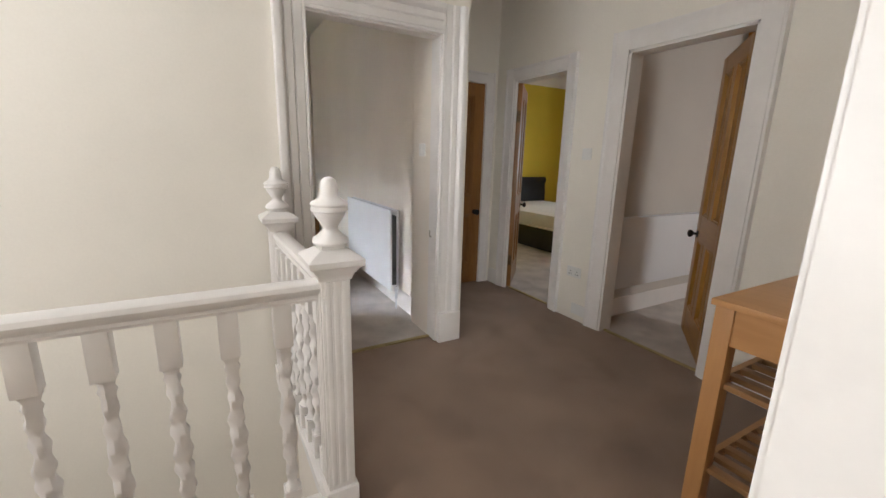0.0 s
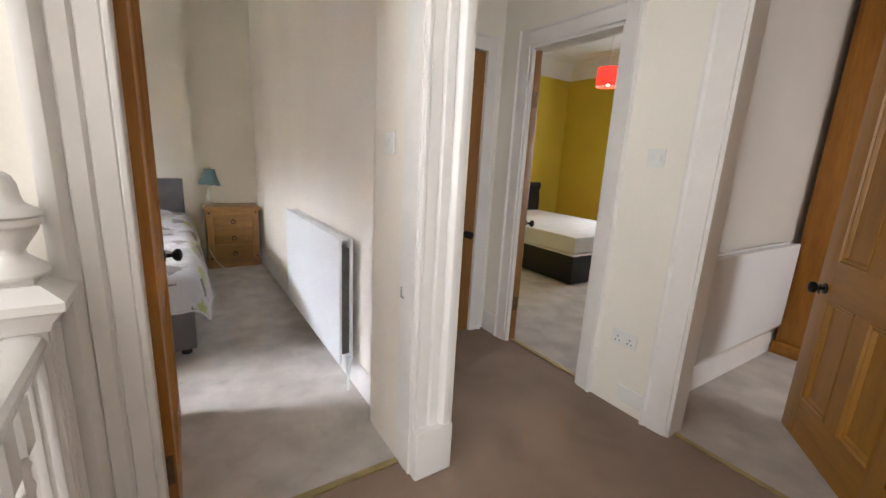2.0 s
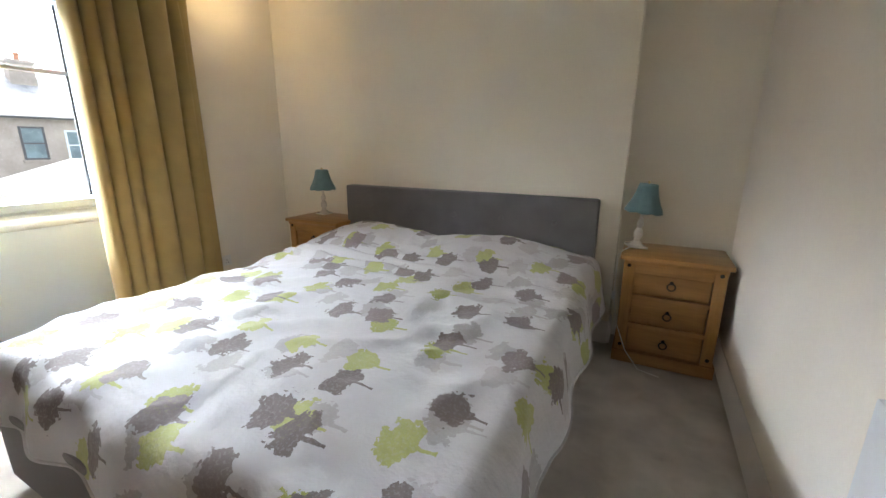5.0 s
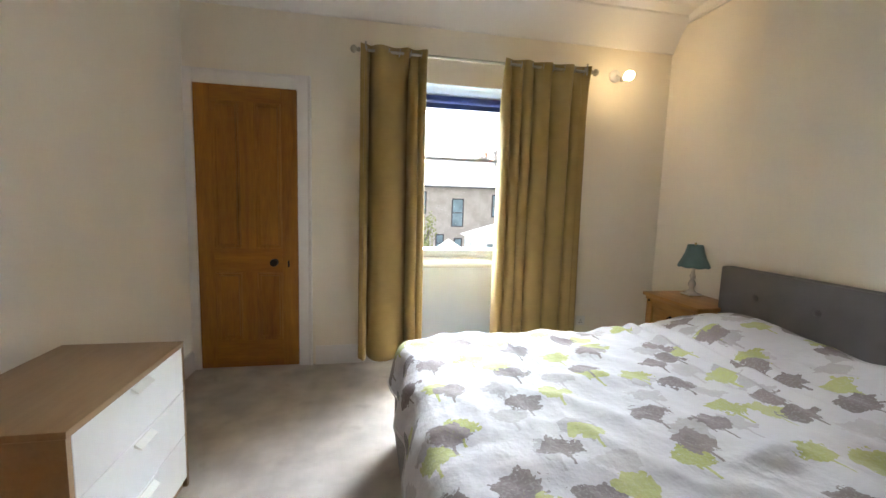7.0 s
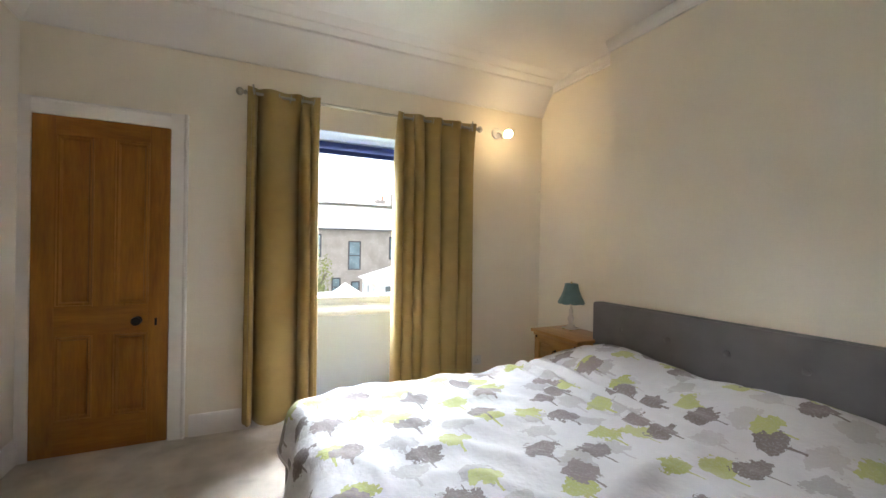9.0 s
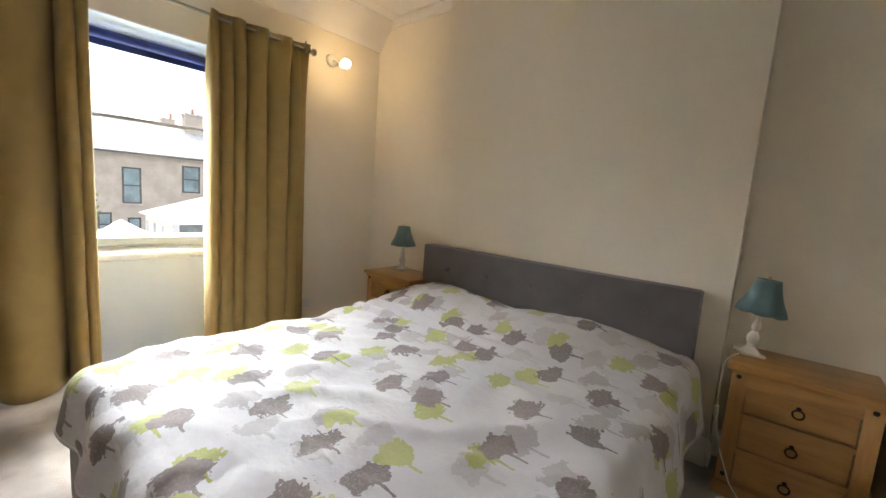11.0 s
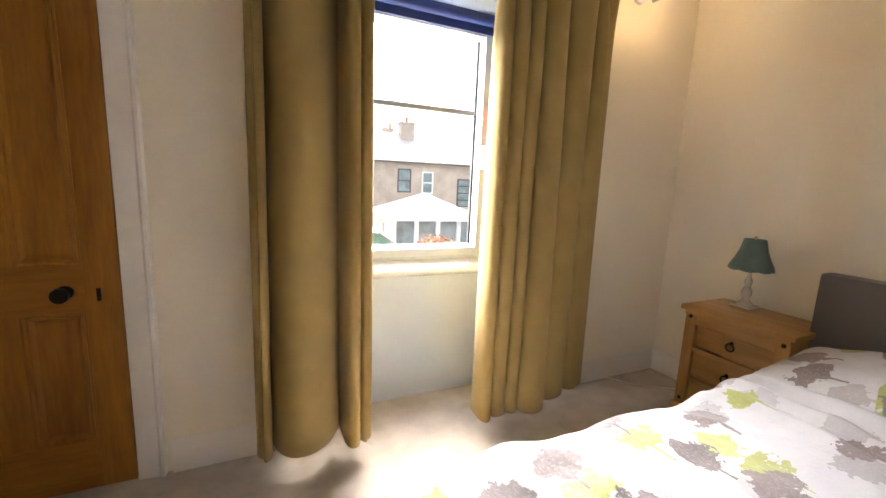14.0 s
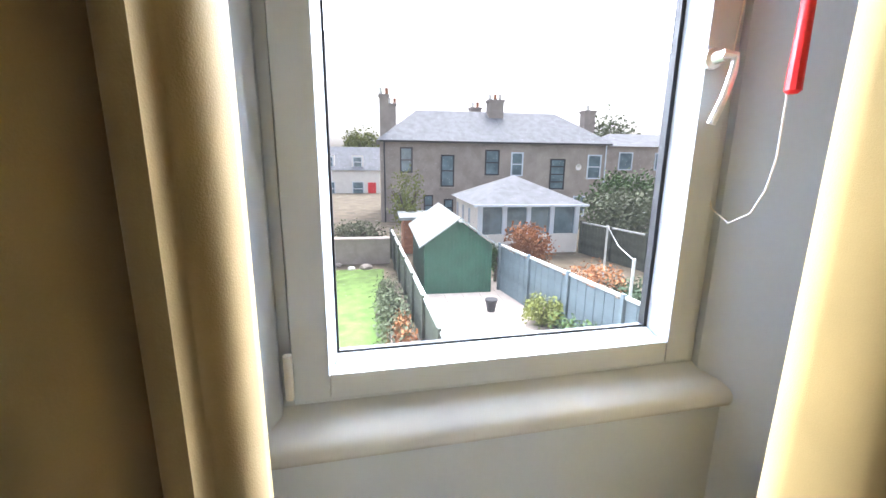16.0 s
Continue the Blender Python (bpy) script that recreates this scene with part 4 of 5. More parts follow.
part("foot_rail", boxes((BX0 + 0.001, BX1 - 0.001, BY0 - 0.012, BY0 + 0.05, 0.05, 0.36), bevel=0.014), GREY_FABRIC, bed)
for k in range(5):
    part("button", turned([(0.019, BY1 + 0.003), (0.018, BY1 - 0.006), (0.009, BY1 - 0.012)], (HX0 + 0.26 + k * 0.352, 0, 0.79), 12, "Y"), GREY_FABRIC, bed)
for x in (BX0 + 0.06, BX1 - 0.06):
    for y in (BY0 + 0.06, BY1 - 0.1):
        part("foot", turned([(0.03, 0.003), (0.03, 0.05)], (x, y, 0), 12), RUBBER, bed)
single("mattress", boxes((BX0 + 0.05, BX1 - 0.05, BY0 + 0.06, BY1 - 0.01, 0.30, 0.53), bevel=0.05), MATTRESS, "white mattress in the grey bed", "mattress")


def duvet():
    hw, y0, y1 = 0.924, BY0 + 0.045, BY1 - 0.02
    cx = -1.592
    drop_side, drop_foot = 0.27, 0.24
    nu, nv = 160, 160
    bm = bmesh.new()
    uvs = {}
    grid = []
    for j in range(nv + 1):
        row = []
        v = -drop_foot + (y1 - y0 + drop_foot) * j / nv
        for i in range(nu + 1):
            u = -hw - drop_side + 2 * (hw + drop_side) * i / nu
            du = max(abs(u) - hw + 0.05, 0.0)
            dv = max(0.05 - v, 0.0)
            over = math.hypot(du, dv)
            sx = math.copysign(min(abs(u), hw - 0.05), u)
            sy = max(v, 0.05)
            # rounded edge, then an uneven hang
            r = 0.09
            if over > 1e-6:
                ax, ay = (math.copysign(du / over, u), -dv / over)
                ang = min(over / r, 1.35)
                out = r * math.sin(ang) + max(over - 1.35 * r, 0) * 0.20
                fall = r * (1 - math.cos(ang)) + max(over - 1.35 * r, 0) * 0.97
                ripple = 0.018 * math.sin(11 * (sy if du > dv else sx) + 1.5 * math.sin(4 * sx + 2)) * min(over / 0.15, 1)
                px, py, pz = sx + ax * (out + ripple), sy + ay * (out + ripple), -fall
            else:
                px, py, pz = sx, sy, 0.0
            w = y0 + sy
            # pillows lift the cloth towards the headboard, higher towards the window
            lift = 0.0
            for bx, by, rx, ry, h in ((-0.58, 3.47, 0.40, 0.30, 0.150), (0.36, 3.47, 0.56, 0.30, 0.125), (-0.10, 2.9, 0.9, 0.5, 0.015)):
                q = ((sx - bx) / rx) ** 2 + ((w - by) / ry) ** 2
                lift += h * math.exp(-q * 1.1)
            pz += lift * (1 if over < 1e-6 else max(0, 1 - over / 0.3))
            p = Vector((cx + px, y0 + py, 0))
            n1 = noise.noise(Vector((px * 2.2, w * 2.2, 0.3)))
            n2 = noise.noise(Vector((px * 6.0 + 0.6 * n1, w * 5.0, 4.1)))
            crease = -abs(noise.noise(Vector((px * 3.1 + w * 1.2, w * 4.2 - px, 9.7)))) 
            z = 0.582 + pz + 0.016 * n1 + 0.008 * n2 + 0.030 * crease + 0.010 - 0.016 * abs(noise.noise(Vector((px * 2.0 - w * 5.5, w * 2.4 + px * 3.0, 2.2)))) ** 0.7 + 0.004 * noise.noise(Vector((px * 13, w * 11, 1.7)))
            pull = math.exp(-((w - 3.02) / 0.16) ** 2 - ((px + 0.45) / 0.62) ** 2)
            z += 0.022 * pull * math.sin(58 * (w - 3.02) + 3.5 * px + 2.0 * n1)
            z -= 0.03 * max(0, (0.35 - sy) / 0.35) 
            vert = bm.verts.new((p.x, p.y, max(z, 0.24)))
            uvs[vert] = (cx + u, y0 + v)
            row.append(vert)
        grid.append(row)
    layer = bm.loops.layers.uv.new("UVMap")
    for a, b in zip(grid, grid[1:]):
        for i in range(nu):
            f = bm.faces.new((a[i], a[i + 1], b[i + 1], b[i]))
            for lp in f.loops:
                lp[layer].uv = uvs[lp.vert]
    edge = [v.co.copy() for v in grid[0]]
    edge = [r[0].co.copy() for r in reversed(grid)][:-1] + edge + [r[-1].co.copy() for r in grid][1:]
    d = thing("duvet", "crumpled white duvet printed with grey, taupe and lime trees", "duvet")
    ob = part("cover", bm, DUVET, d, smooth=80)
    sol = ob.modifiers.new("thickness", "SOLIDIFY")
    sol.thickness, sol.offset = 0.02, -1
    part("hem", tube(bmesh.new(), edge[::2], 0.006, 6), HEM, d, "plain stitched cotton hem", smooth=60)


duvet()


# ---- bedside tables and lamps ----
def nightstand(label):
    W, D, Z = 0.505, 0.37, 0.665
    n = thing("nightstand", label, "bedside table", group="pine bedside tables")
    part("top", boxes((-0.022, W + 0.022, -0.025, D, Z - 0.028, Z), bevel=0.007), WAXED, n)
    part("cornice_moulding", strip([(0, 0), (0.008, 0.0), (0.010, 0.015), (0.016, 0.022), (0, 0.022)], (-0.0, 0, Z - 0.05), (W, 0, Z - 0.05), (0, -1, 0)), WAXED, n)
    part("side", boxes((0, 0.02, 0.02, D, 0.06, Z - 0.028)), WAXED_Z, n)
    part("side", boxes((W - 0.02, W, 0.02, D, 0.06, Z - 0.028)), WAXED_Z, n)
    part("back", boxes((0.02, W - 0.02, D - 0.012, D, 0.06, Z - 0.028)), WAXED_Z, n)
    for x in (0, W - 0.06):
        part("post", boxes((x, x + 0.06, 0, 0.022, 0.075, Z - 0.03), bevel=0.003), WAXED_Z, n)
    part("plinth", boxes((-0.012, W + 0.012, -0.012, D, 0.004, 0.075), bevel=0.004), WAXED, n)
    part("top_rail", boxes((0.06, W - 0.06, 0.002, 0.022, Z - 0.105, Z - 0.03)), WAXED, n)
    for z in (0.242, 0.418):
        part("rail", boxes((0.06, W - 0.06, 0.004, 0.022, z - 0.012, z + 0.012)), WAXED, n)
    for z in (0.155, 0.332, 0.512):
        dr = part("drawer", boxes((0.064, W - 0.064, 0.012, 0.05, z - 0.072, z + 0.072 - (0.028 if z > 0.5 else 0)), bevel=0.004), WAXED, n)
        ring = bmesh.new()
        pts = [(W / 2 + 0.020 * math.cos(a), -0.002, z - 0.008 + 0.020 * math.sin(a)) for a in [2 * math.pi * q / 16 for q in range(17)]]
        tube(ring, pts, 0.0042, 6)
        lathe(ring, [(0.010, 0.012), (0.010, 0.006), (0.004, -0.006)], (W / 2, 0, z + 0.013), 10, "Y")
        part("ring_handle", ring, IRON, dr, "black iron ring handle")
    for x in (0.028, W - 0.028):
        for z in (0.11, Z - 0.062):
            part("rivet", turned([(0.011, 0.0), (0.010, -0.003), (0.004, -0.006)], (x, 0, z), 10, "Y"), IRON, n)
    return n


left = nightstand("waxed pine three-drawer bedside table near the window")
left.matrix_world = pose(-3.10, 3.570, 0.002)
right = copy_thing(left, pose(-0.50, 3.612, 0.002))
tagged(right, "waxed pine three-drawer bedside table in the alcove")


def table_lamp(label, shade_tilt):
    l = thing("table_lamp", label, "table lamp", group="bedside lamps")
    part("base", joined(boxes((-0.052, 0.052, -0.052, 0.052, 0.006, 0.020), bevel=0.006), turned([(0.045, 0.02), (0.032, 0.032), (0.018, 0.045), (0.016, 0.06)], (0, 0, 0), 16)), PORCELAIN, l)
    for x in (-0.04, 0.04):
        for y in (-0.04, 0.04):
            part("foot", turned([(0.010, 0.0), (0.012, 0.005), (0.008, 0.010)], (x, y, 0), 8), BRASS, l)
    part("stem", turned([(0.015, 0.058), (0.024, 0.075), (0.026, 0.095), (0.016, 0.118), (0.010, 0.125), (0.017, 0.138), (0.019, 0.155), (0.010, 0.175), (0.008, 0.20), (0.011, 0.205), (0.011, 0.25)], (0, 0, 0), 16), PORCELAIN, l, "pale turned porcelain stem")
    bm = bmesh.new()
    steps = 32
    rings = []
    for r, z in ((0.108, 0.225), (0.100, 0.245), (0.080, 0.285), (0.064, 0.33), (0.055, 0.37), (0.051, 0.388)):
        ring = []
        for k in range(steps):
            a = 2 * math.pi * k / steps
            rr = r * (1 + 0.02 * math.cos(8 * a))
            dz = -0.008 * abs(math.sin(4 * a)) if z < 0.23 else 0
            ring.append(bm.verts.new((rr * math.cos(a), rr * math.sin(a), z + dz)))
        rings.append(ring)
    for a, b in zip(rings, rings[1:]):
        for k in range(steps):
            bm.faces.new((a[k], a[(k + 1) % steps], b[(k + 1) % steps], b[k]))
    sh = part("shade", bm, TEAL, l, "teal flared fabric shade", smooth=60)
    sh.matrix_local = pose(0, 0, 0.3, shade_tilt, 0, 0) @ pose(0, 0, -0.3)
    sol = sh.modifiers.new("thickness", "SOLIDIFY")
    sol.thickness = 0.003
    part("spider", turned([(0.004, 0.25), (0.004, 0.392), (0.010, 0.394), (0.006, 0.404)], (0, 0, 0), 8), BRASS, l)
    return l


lampl = table_lamp("small bedside lamp with a teal shade on the pine table", 0)
lampl.matrix_world = pose(-2.945, 3.825, 0.668)
lampr = copy_thing(lampl, pose(-0.455, 3.80, 0.668, 0, 5, 25))
tagged(lampr, "small bedside lamp with a tilted teal shade")
bm = bmesh.new()
tube(bm, [(-0.49, 3.77, 0.672), (-0.515, 3.68, 0.674), (-0.53, 3.60, 0.671), (-0.535, 3.575, 0.65), (-0.535, 3.57, 0.50), (-0.53, 3.575, 0.40), (-0.50, 3.57, 0.25), (-0.44, 3.565, 0.10), (-0.36, 3.53, 0.012), (-0.25, 3.50, 0.008)], 0.003, 6)
cable = single("lamp_cable", bm, PLASTIC, "white lamp cable hanging down the pine table", "cable")
part("inline_switch", boxes((-0.545, -0.525, 3.563, 3.579, 0.40, 0.45), bevel=0.004), PLASTIC, cable)
bm = bmesh.new()
tube(bm, [(-3.13, 3.93, 0.010), (-3.22, 3.90, 0.010), (-3.30, 3.80, 0.009), (-3.36, 3.66, 0.010), (-3.44, 3.60, 0.009), (-3.52, 3.55, 0.010), (-3.555, 3.50, 0.015)], 0.004, 6)
single("floor_cable", bm, PLASTIC, "white cable lying on the carpet in the corner", "cable")


def wall_plate(name, label, m, w, h, rockers, category):
    p = thing(name, label, category, m)
    part("plate", boxes((-w / 2, w / 2, 0, 0.010, -h / 2, h / 2), bevel=0.004), PLASTIC, p)
    for k in range(rockers):
        x = (k - (rockers - 1) / 2) * w / max(rockers, 1) * 0.95
        part("rocker", boxes((x - 0.008, x + 0.008, -0.004, 0.002, -0.014 + (0.025 if category == "socket" else 0), 0.014 + (0.02 if category == "socket" else 0)), bevel=0.002), PLASTIC, p)
        if category == "socket":
            for dx, dz in ((0, 0.004), (-0.011, -0.018), (0.011, -0.018)):
                part("pin_hole", boxes((x + dx - 0.003, x + dx + 0.003, -0.0006, 0.0005, dz - 0.004, dz + 0.004)), RUBBER, p)
    return p


wall_plate("light_switch", "white double light switch on the landing wall", pose(EX - 0.010, -0.113, 1.36, 0, 0, -90), 0.088, 0.088, 2, "light switch")
wall_plate("light_switch", "white light switch inside the bedroom door", pose(-0.015, 0.255, 1.356, 0, 0, -90), 0.086, 0.086, 1, "light switch")
wall_plate("wall_socket", "white double wall socket on the landing", pose(EX - 0.010, -0.10, 0.407, 0, 0, -90), 0.146, 0.086, 2, "socket")
wall_plate("wall_socket", "white wall socket beside the curtain", pose(WX + 0.010, 3.285, 0.30, 0, 0, 90), 0.086, 0.086, 1, "socket")
wall_plate("cover_plate", "white blanking plate low on the landing wall", pose(EX - 0.010, -0.19, 0.10, 0, 0, -90), 0.16, 0.09, 0, "plate")


# ---- radiators ----
def radiator(label, m, length, height):
    """Two panels with fins between; front at y = 0, wall at y = 0.10, feet of the brackets behind."""
    r = thing("radiator", label, "radiator", m)
    for y in (0.0, 0.062):
        bm = boxes((0, length, y, y + 0.016, 0, height), bevel=0.006)
        part("panel", bm, RADIATOR, r)
    n = int(length / 0.035)
    for k in range(n):
        x = 0.02 + (length - 0.04) * k / (n - 1)
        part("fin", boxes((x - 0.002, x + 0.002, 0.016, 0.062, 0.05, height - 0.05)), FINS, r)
    part("top_grille", boxes((0.03, length - 0.03, 0.018, 0.060, height - 0.016, height - 0.006), bevel=0.002), RADIATOR, r)
    for x in (0.15, length - 0.15):
        part("bracket", boxes((x - 0.015, x + 0.015, 0.078, 0.104, 0.06, height - 0.06)), RADIATOR, r)
    valve = turned([(0.012, -0.07), (0.012, -0.015), (0.017, -0.012), (0.017, 0.03)], (-0.03, 0.04, 0.02), 12)
    tube(valve, [(0.0, 0.04, 0.025), (-0.035, 0.04, 0.02)], 0.010, 8)
    part("valve", valve, CHROME, r, "chrome radiator valve")
    part("pipe", turned([(0.0075, -0.17), (0.0075, -0.04)], (-0.03, 0.04, 0.02), 8), RADIATOR, r)
    return r


radiator("long white double-panel radiator on the bedroom wall", pose(-0.045, 0.76, 0.155, 0, 0, -90) @ Matrix.Diagonal((-1, 1, 1, 1)), 1.23, 0.71)
radiator("white panel radiator in the side room", pose(1.48, -0.325, 0.285), 1.29, 0.585)

# ---- dresser ----
dx0, dx1, dy0, dy1, dh = -2.22, -1.50, 0.14, 0.60, 0.676
d = thing("chest_of_drawers", "low oak-effect chest of drawers with white fronts", "chest of drawers")
part("top", boxes((dx0, dx1, dy0, dy1, dh - 0.022, dh), bevel=0.002), OAK_FOIL, d)
part("side", boxes((dx0, dx0 + 0.02, dy0, dy1 - 0.002, 0.004, dh - 0.022)), OAK_FOIL, d)
part("side", boxes((dx1 - 0.02, dx1, dy0, dy1 - 0.002, 0.004, dh - 0.022)), OAK_FOIL, d)
part("back", boxes((dx0 + 0.02, dx1 - 0.02, dy0, dy0 + 0.01, 0.02, dh - 0.022)), OAK_FOIL, d)
part("plinth", boxes((dx0 + 0.02, dx1 - 0.02, dy1 - 0.04, dy1 - 0.02, 0.004, 0.05)), OAK_FOIL, d)
for k in range(3):
    z0 = 0.052 + k * 0.204
    f = part("drawer_front", boxes((dx0 + 0.022, dx1 - 0.022, dy1 - 0.02, dy1 - 0.001, z0, z0 + 0.200), bevel=0.002), WHITE_FOIL, d)
    xm = (dx0 + dx1) / 2
    part("handle", strip([(0, 0), (0.024, -0.010), (0.026, -0.006), (0.004, 0.012), (0, 0.012)], (xm - 0.055, dy1 - 0.001, z0 + 0.180), (xm + 0.055, dy1 - 0.001, z0 + 0.180), (0, 1, 0)), PLASTIC, f, "small angled white pull")

# ---- balustrade ----
NX, NYY = -0.998, -1.052


def newel(label, x, y):
    n = thing("newel_post", label, "newel post", pose(x, y, 0))
    s = 0.047
    part("shaft", boxes((-s, s, -s, s, -0.25 if y < -0.5 else 0.0, 0.930), bevel=0.003), GLOSS, n)
    for k in range(4):
        a = math.pi / 2 * k
        for off in (-0.027, 0.0, 0.027):
            bm = boxes((off - 0.009, off + 0.009, -s - 0.006, -s + 0.002, 0.12, 0.902), bevel=0.004)
            f = part("reed", bm, GLOSS, n)
            f.matrix_local = Matrix.Rotation(a, 4, "Z")
    part("base", boxes((-s - 0.014, s + 0.014, -s - 0.014, s + 0.014, 0.0, 0.10), bevel=0.006), GLOSS, n)
    bm = bmesh.new()
    prev = None
    for r, z in ((0.053, 0.905), (0.058, 0.922), (0.072, 0.942), (0.076, 0.948), (0.088, 0.956), (0.090, 0.976), (0.084, 0.982), (0.050, 1.003), (0.046, 1.006)):
        ring = [bm.verts.new((r * a, r * b, z)) for a, b in ((-1, -1), (1, -1), (1, 1), (-1, 1))]
        if prev:
            for k in range(4):
                bm.faces.new((prev[k], prev[(k + 1) % 4], ring[(k + 1) % 4], ring[k]))
        else:
            bm.faces.new(ring[::-1])
        prev = ring
    bm.faces.new(prev)
    part("cap", bm, GLOSS, n, smooth=20)
    part("pedestal", boxes((-0.038, 0.038, -0.038, 0.038, 1.004, 1.022), bevel=0.004), GLOSS, n)
    urn = [(0.054, 1.020), (0.059, 1.028), (0.056, 1.040), (0.040, 1.053), (0.027, 1.065), (0.024, 1.074), (0.030, 1.086), (0.043, 1.106), (0.051, 1.120), (0.050, 1.126), (0.060, 1.131), (0.060, 1.140), (0.056, 1.145), (0.061, 1.150), (0.058, 1.158), (0.044, 1.166), (0.034, 1.175), (0.030, 1.190), (0.028, 1.212), (0.022, 1.229), (0.012, 1.237), (0.003, 1.239)]
    part("finial", turned(urn, (0, 0, 0), 28), GLOSS, n, "white turned urn finial", smooth=45)
    return n


newel("white reeded newel post with an urn finial", NX, NYY)
newel("white reeded newel post against the wall", -1.03, -0.075)
RAIL = [(-0.028, 0), (0.028, 0), (0.031, 0.010), (0.024, 0.018), (0.036, 0.030), (0.040, 0.044), (0.034, 0.058), (0.018, 0.066), (-0.018, 0.066), (-0.034, 0.058), (-0.040, 0.044), (-0.036, 0.030), (-0.024, 0.018), (-0.031, 0.010)]
bal = thing("balustrade", "white painted balustrade with twisted turned balusters", "balustrade")
part("handrail", strip(RAIL, (-3.6, NYY, 0.836), (NX - 0.046, NYY, 0.836), (0, 1, 0)), GLOSS, bal)
part("handrail", strip(RAIL, (NX - 0.003, NYY + 0.048, 0.836), (-1.027, -0.123, 0.836), (1, 0, 0)), GLOSS, bal)
part("base_rail", boxes((-3.6, NX - 0.048, NYY - 0.035, NYY + 0.045, 0.001, 0.03), bevel=0.005), GLOSS, bal)
part("base_rail", boxes((-1.06, -0.96, NYY + 0.048, -0.125, 0.001, 0.03), bevel=0.005), GLOSS, bal)
# fascia below the landing's edge
structure("trim_stair_fascia", boxes((-3.6, -0.992, NYY + 0.05, NYY + 0.066, -0.254, -0.001), (-1.012, -0.992, NYY + 0.066, 0.018, -0.254, -0.001)), GLOSS, "white painted fascia under the landing edge", "fascia")


def baluster_mesh():
    bm = boxes((-0.028, 0.028, -0.028, 0.028, 0.690, 0.838), (-0.028, 0.028, -0.028, 0.028, 0.03, 0.14), bevel=0.003)
    rings = []
    steps = 12
    zs = [0.690, 0.678, 0.664, 0.652, 0.636] + [0.62 - 0.0120 * k for k in range(38)] + [0.155, 0.148, 0.14]
    for z in zs:
        if z > 0.63:
            r = {0.690: 0.027, 0.678: 0.021, 0.664: 0.018, 0.652: 0.023, 0.636: 0.017}[z]
            tw = 0
        elif z < 0.157:
            r, tw = {0.155: 0.017, 0.148: 0.023, 0.14: 0.027}[z], 0
        else:
            swell = 0.5 - 0.5 * math.cos(2 * math.pi * (0.62 - z) / 0.46)
            r = 0.0175 + 0.0065 * swell + 0.003 * math.sin((0.62 - z) * 95)
            tw = (0.62 - z) * 16
        ring = []
        for k in range(steps):
            a = 2 * math.pi * k / steps
            rr = r * (1 + 0.16 * math.cos(3 * (a + tw)))
            ring.append(bm.verts.new((rr * math.cos(a), rr * math.sin(a), z)))
        rings.append(ring)
    for a, b in zip(rings, rings[1:]):
        for k in range(steps):
            bm.faces.new((a[k], b[k], b[(k + 1) % steps], a[(k + 1) % steps]))
    bmesh.ops.recalc_face_normals(bm, faces=bm.faces)
    return mesh_of("baluster", bm, GLOSS, 45)


bmesh_shared = baluster_mesh()
for k in range(16):
    b = new("baluster", bmesh_shared)
    b.parent = bal
    b.matrix_local = pose(-1.165 - k * 0.1545, NYY, 0, 0, 0, 90 * (k % 4))
for k in range(7):
    b = new("baluster", bmesh_shared)
    b.parent = bal
    f = (k + 0.7) / 7.4
    b.matrix_local = pose(NX - 0.003 + f * (-0.045), NYY + 0.06 + f * 0.86, 0, 0, 0, 90 * (k % 4))

# ---- console table ----
tx0, tx1, ty0, ty1, th = 0.15, 1.17, -2.12, -1.70, 0.862
tab = thing("console_table", "orange beech slatted-shelf console table", "table")
part("top", boxes((tx0 - 0.012, tx1 + 0.012, ty0 - 0.01, ty1 + 0.012, th - 0.024, th), bevel=0.005), BEECH, tab)
for x0 in (tx0, tx1 - 0.06):
    for y0 in (ty0, ty1 - 0.06):
        part("leg", boxes((x0, x0 + 0.06, y0, y0 + 0.06, 0.002, th - 0.024), bevel=0.004), BEECH_Z, tab)
for y0 in (ty0 + 0.008, ty1 - 0.03):
    part("apron", boxes((tx0 + 0.06, tx1 - 0.06, y0, y0 + 0.022, th - 0.155, th - 0.024)), BEECH, tab)
for x0 in (tx0 + 0.008, tx1 - 0.03):
    part("apron", boxes((x0, x0 + 0.022, ty0 + 0.06, ty1 - 0.06, th - 0.155, th - 0.024)), BEECH, tab)
for z in (0.56, 0.22):
    sh = part("shelf_frame", boxes((tx0 + 0.06, tx1 - 0.06, ty0 + 0.01, ty0 + 0.032, z - 0.04, z), (tx0 + 0.06, tx1 - 0.06, ty1 - 0.032, ty1 - 0.01, z - 0.04, z)), BEECH, tab)
    for k in range(12):
        x = tx0 + 0.02 + k * (tx1 - tx0 - 0.075) / 11
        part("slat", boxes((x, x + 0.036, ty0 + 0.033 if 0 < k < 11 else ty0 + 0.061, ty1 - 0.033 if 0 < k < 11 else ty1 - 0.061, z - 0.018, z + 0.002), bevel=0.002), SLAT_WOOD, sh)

# ---- yellow room ----
yb = thing("double_bed", "black leatherette double bed with a curved headboard", "bed")
part("base", boxes((2.80, 4.32, 1.53, 3.58, 0.02, 0.33), bevel=0.008), BLACK_LEATHER, yb)
bm = strip([(0, 0.02), (0.12, 0.02), (0.12, 0.70), (0.10, 0.84), (0.13, 0.93), (0.10, 0.985), (0.04, 0.975), (0.015, 0.9), (0.0, 0.7)], (2.78, 3.72, 0), (4.36, 3.72, 0), (0, -1, 0))
part("headboard", bm, BLACK_LEATHER, yb, "black padded roll-top headboard")
part("mattress_trim", boxes((2.802, 4.318, 1.532, 3.57, 0.331, 0.345)), MATTRESS, yb)
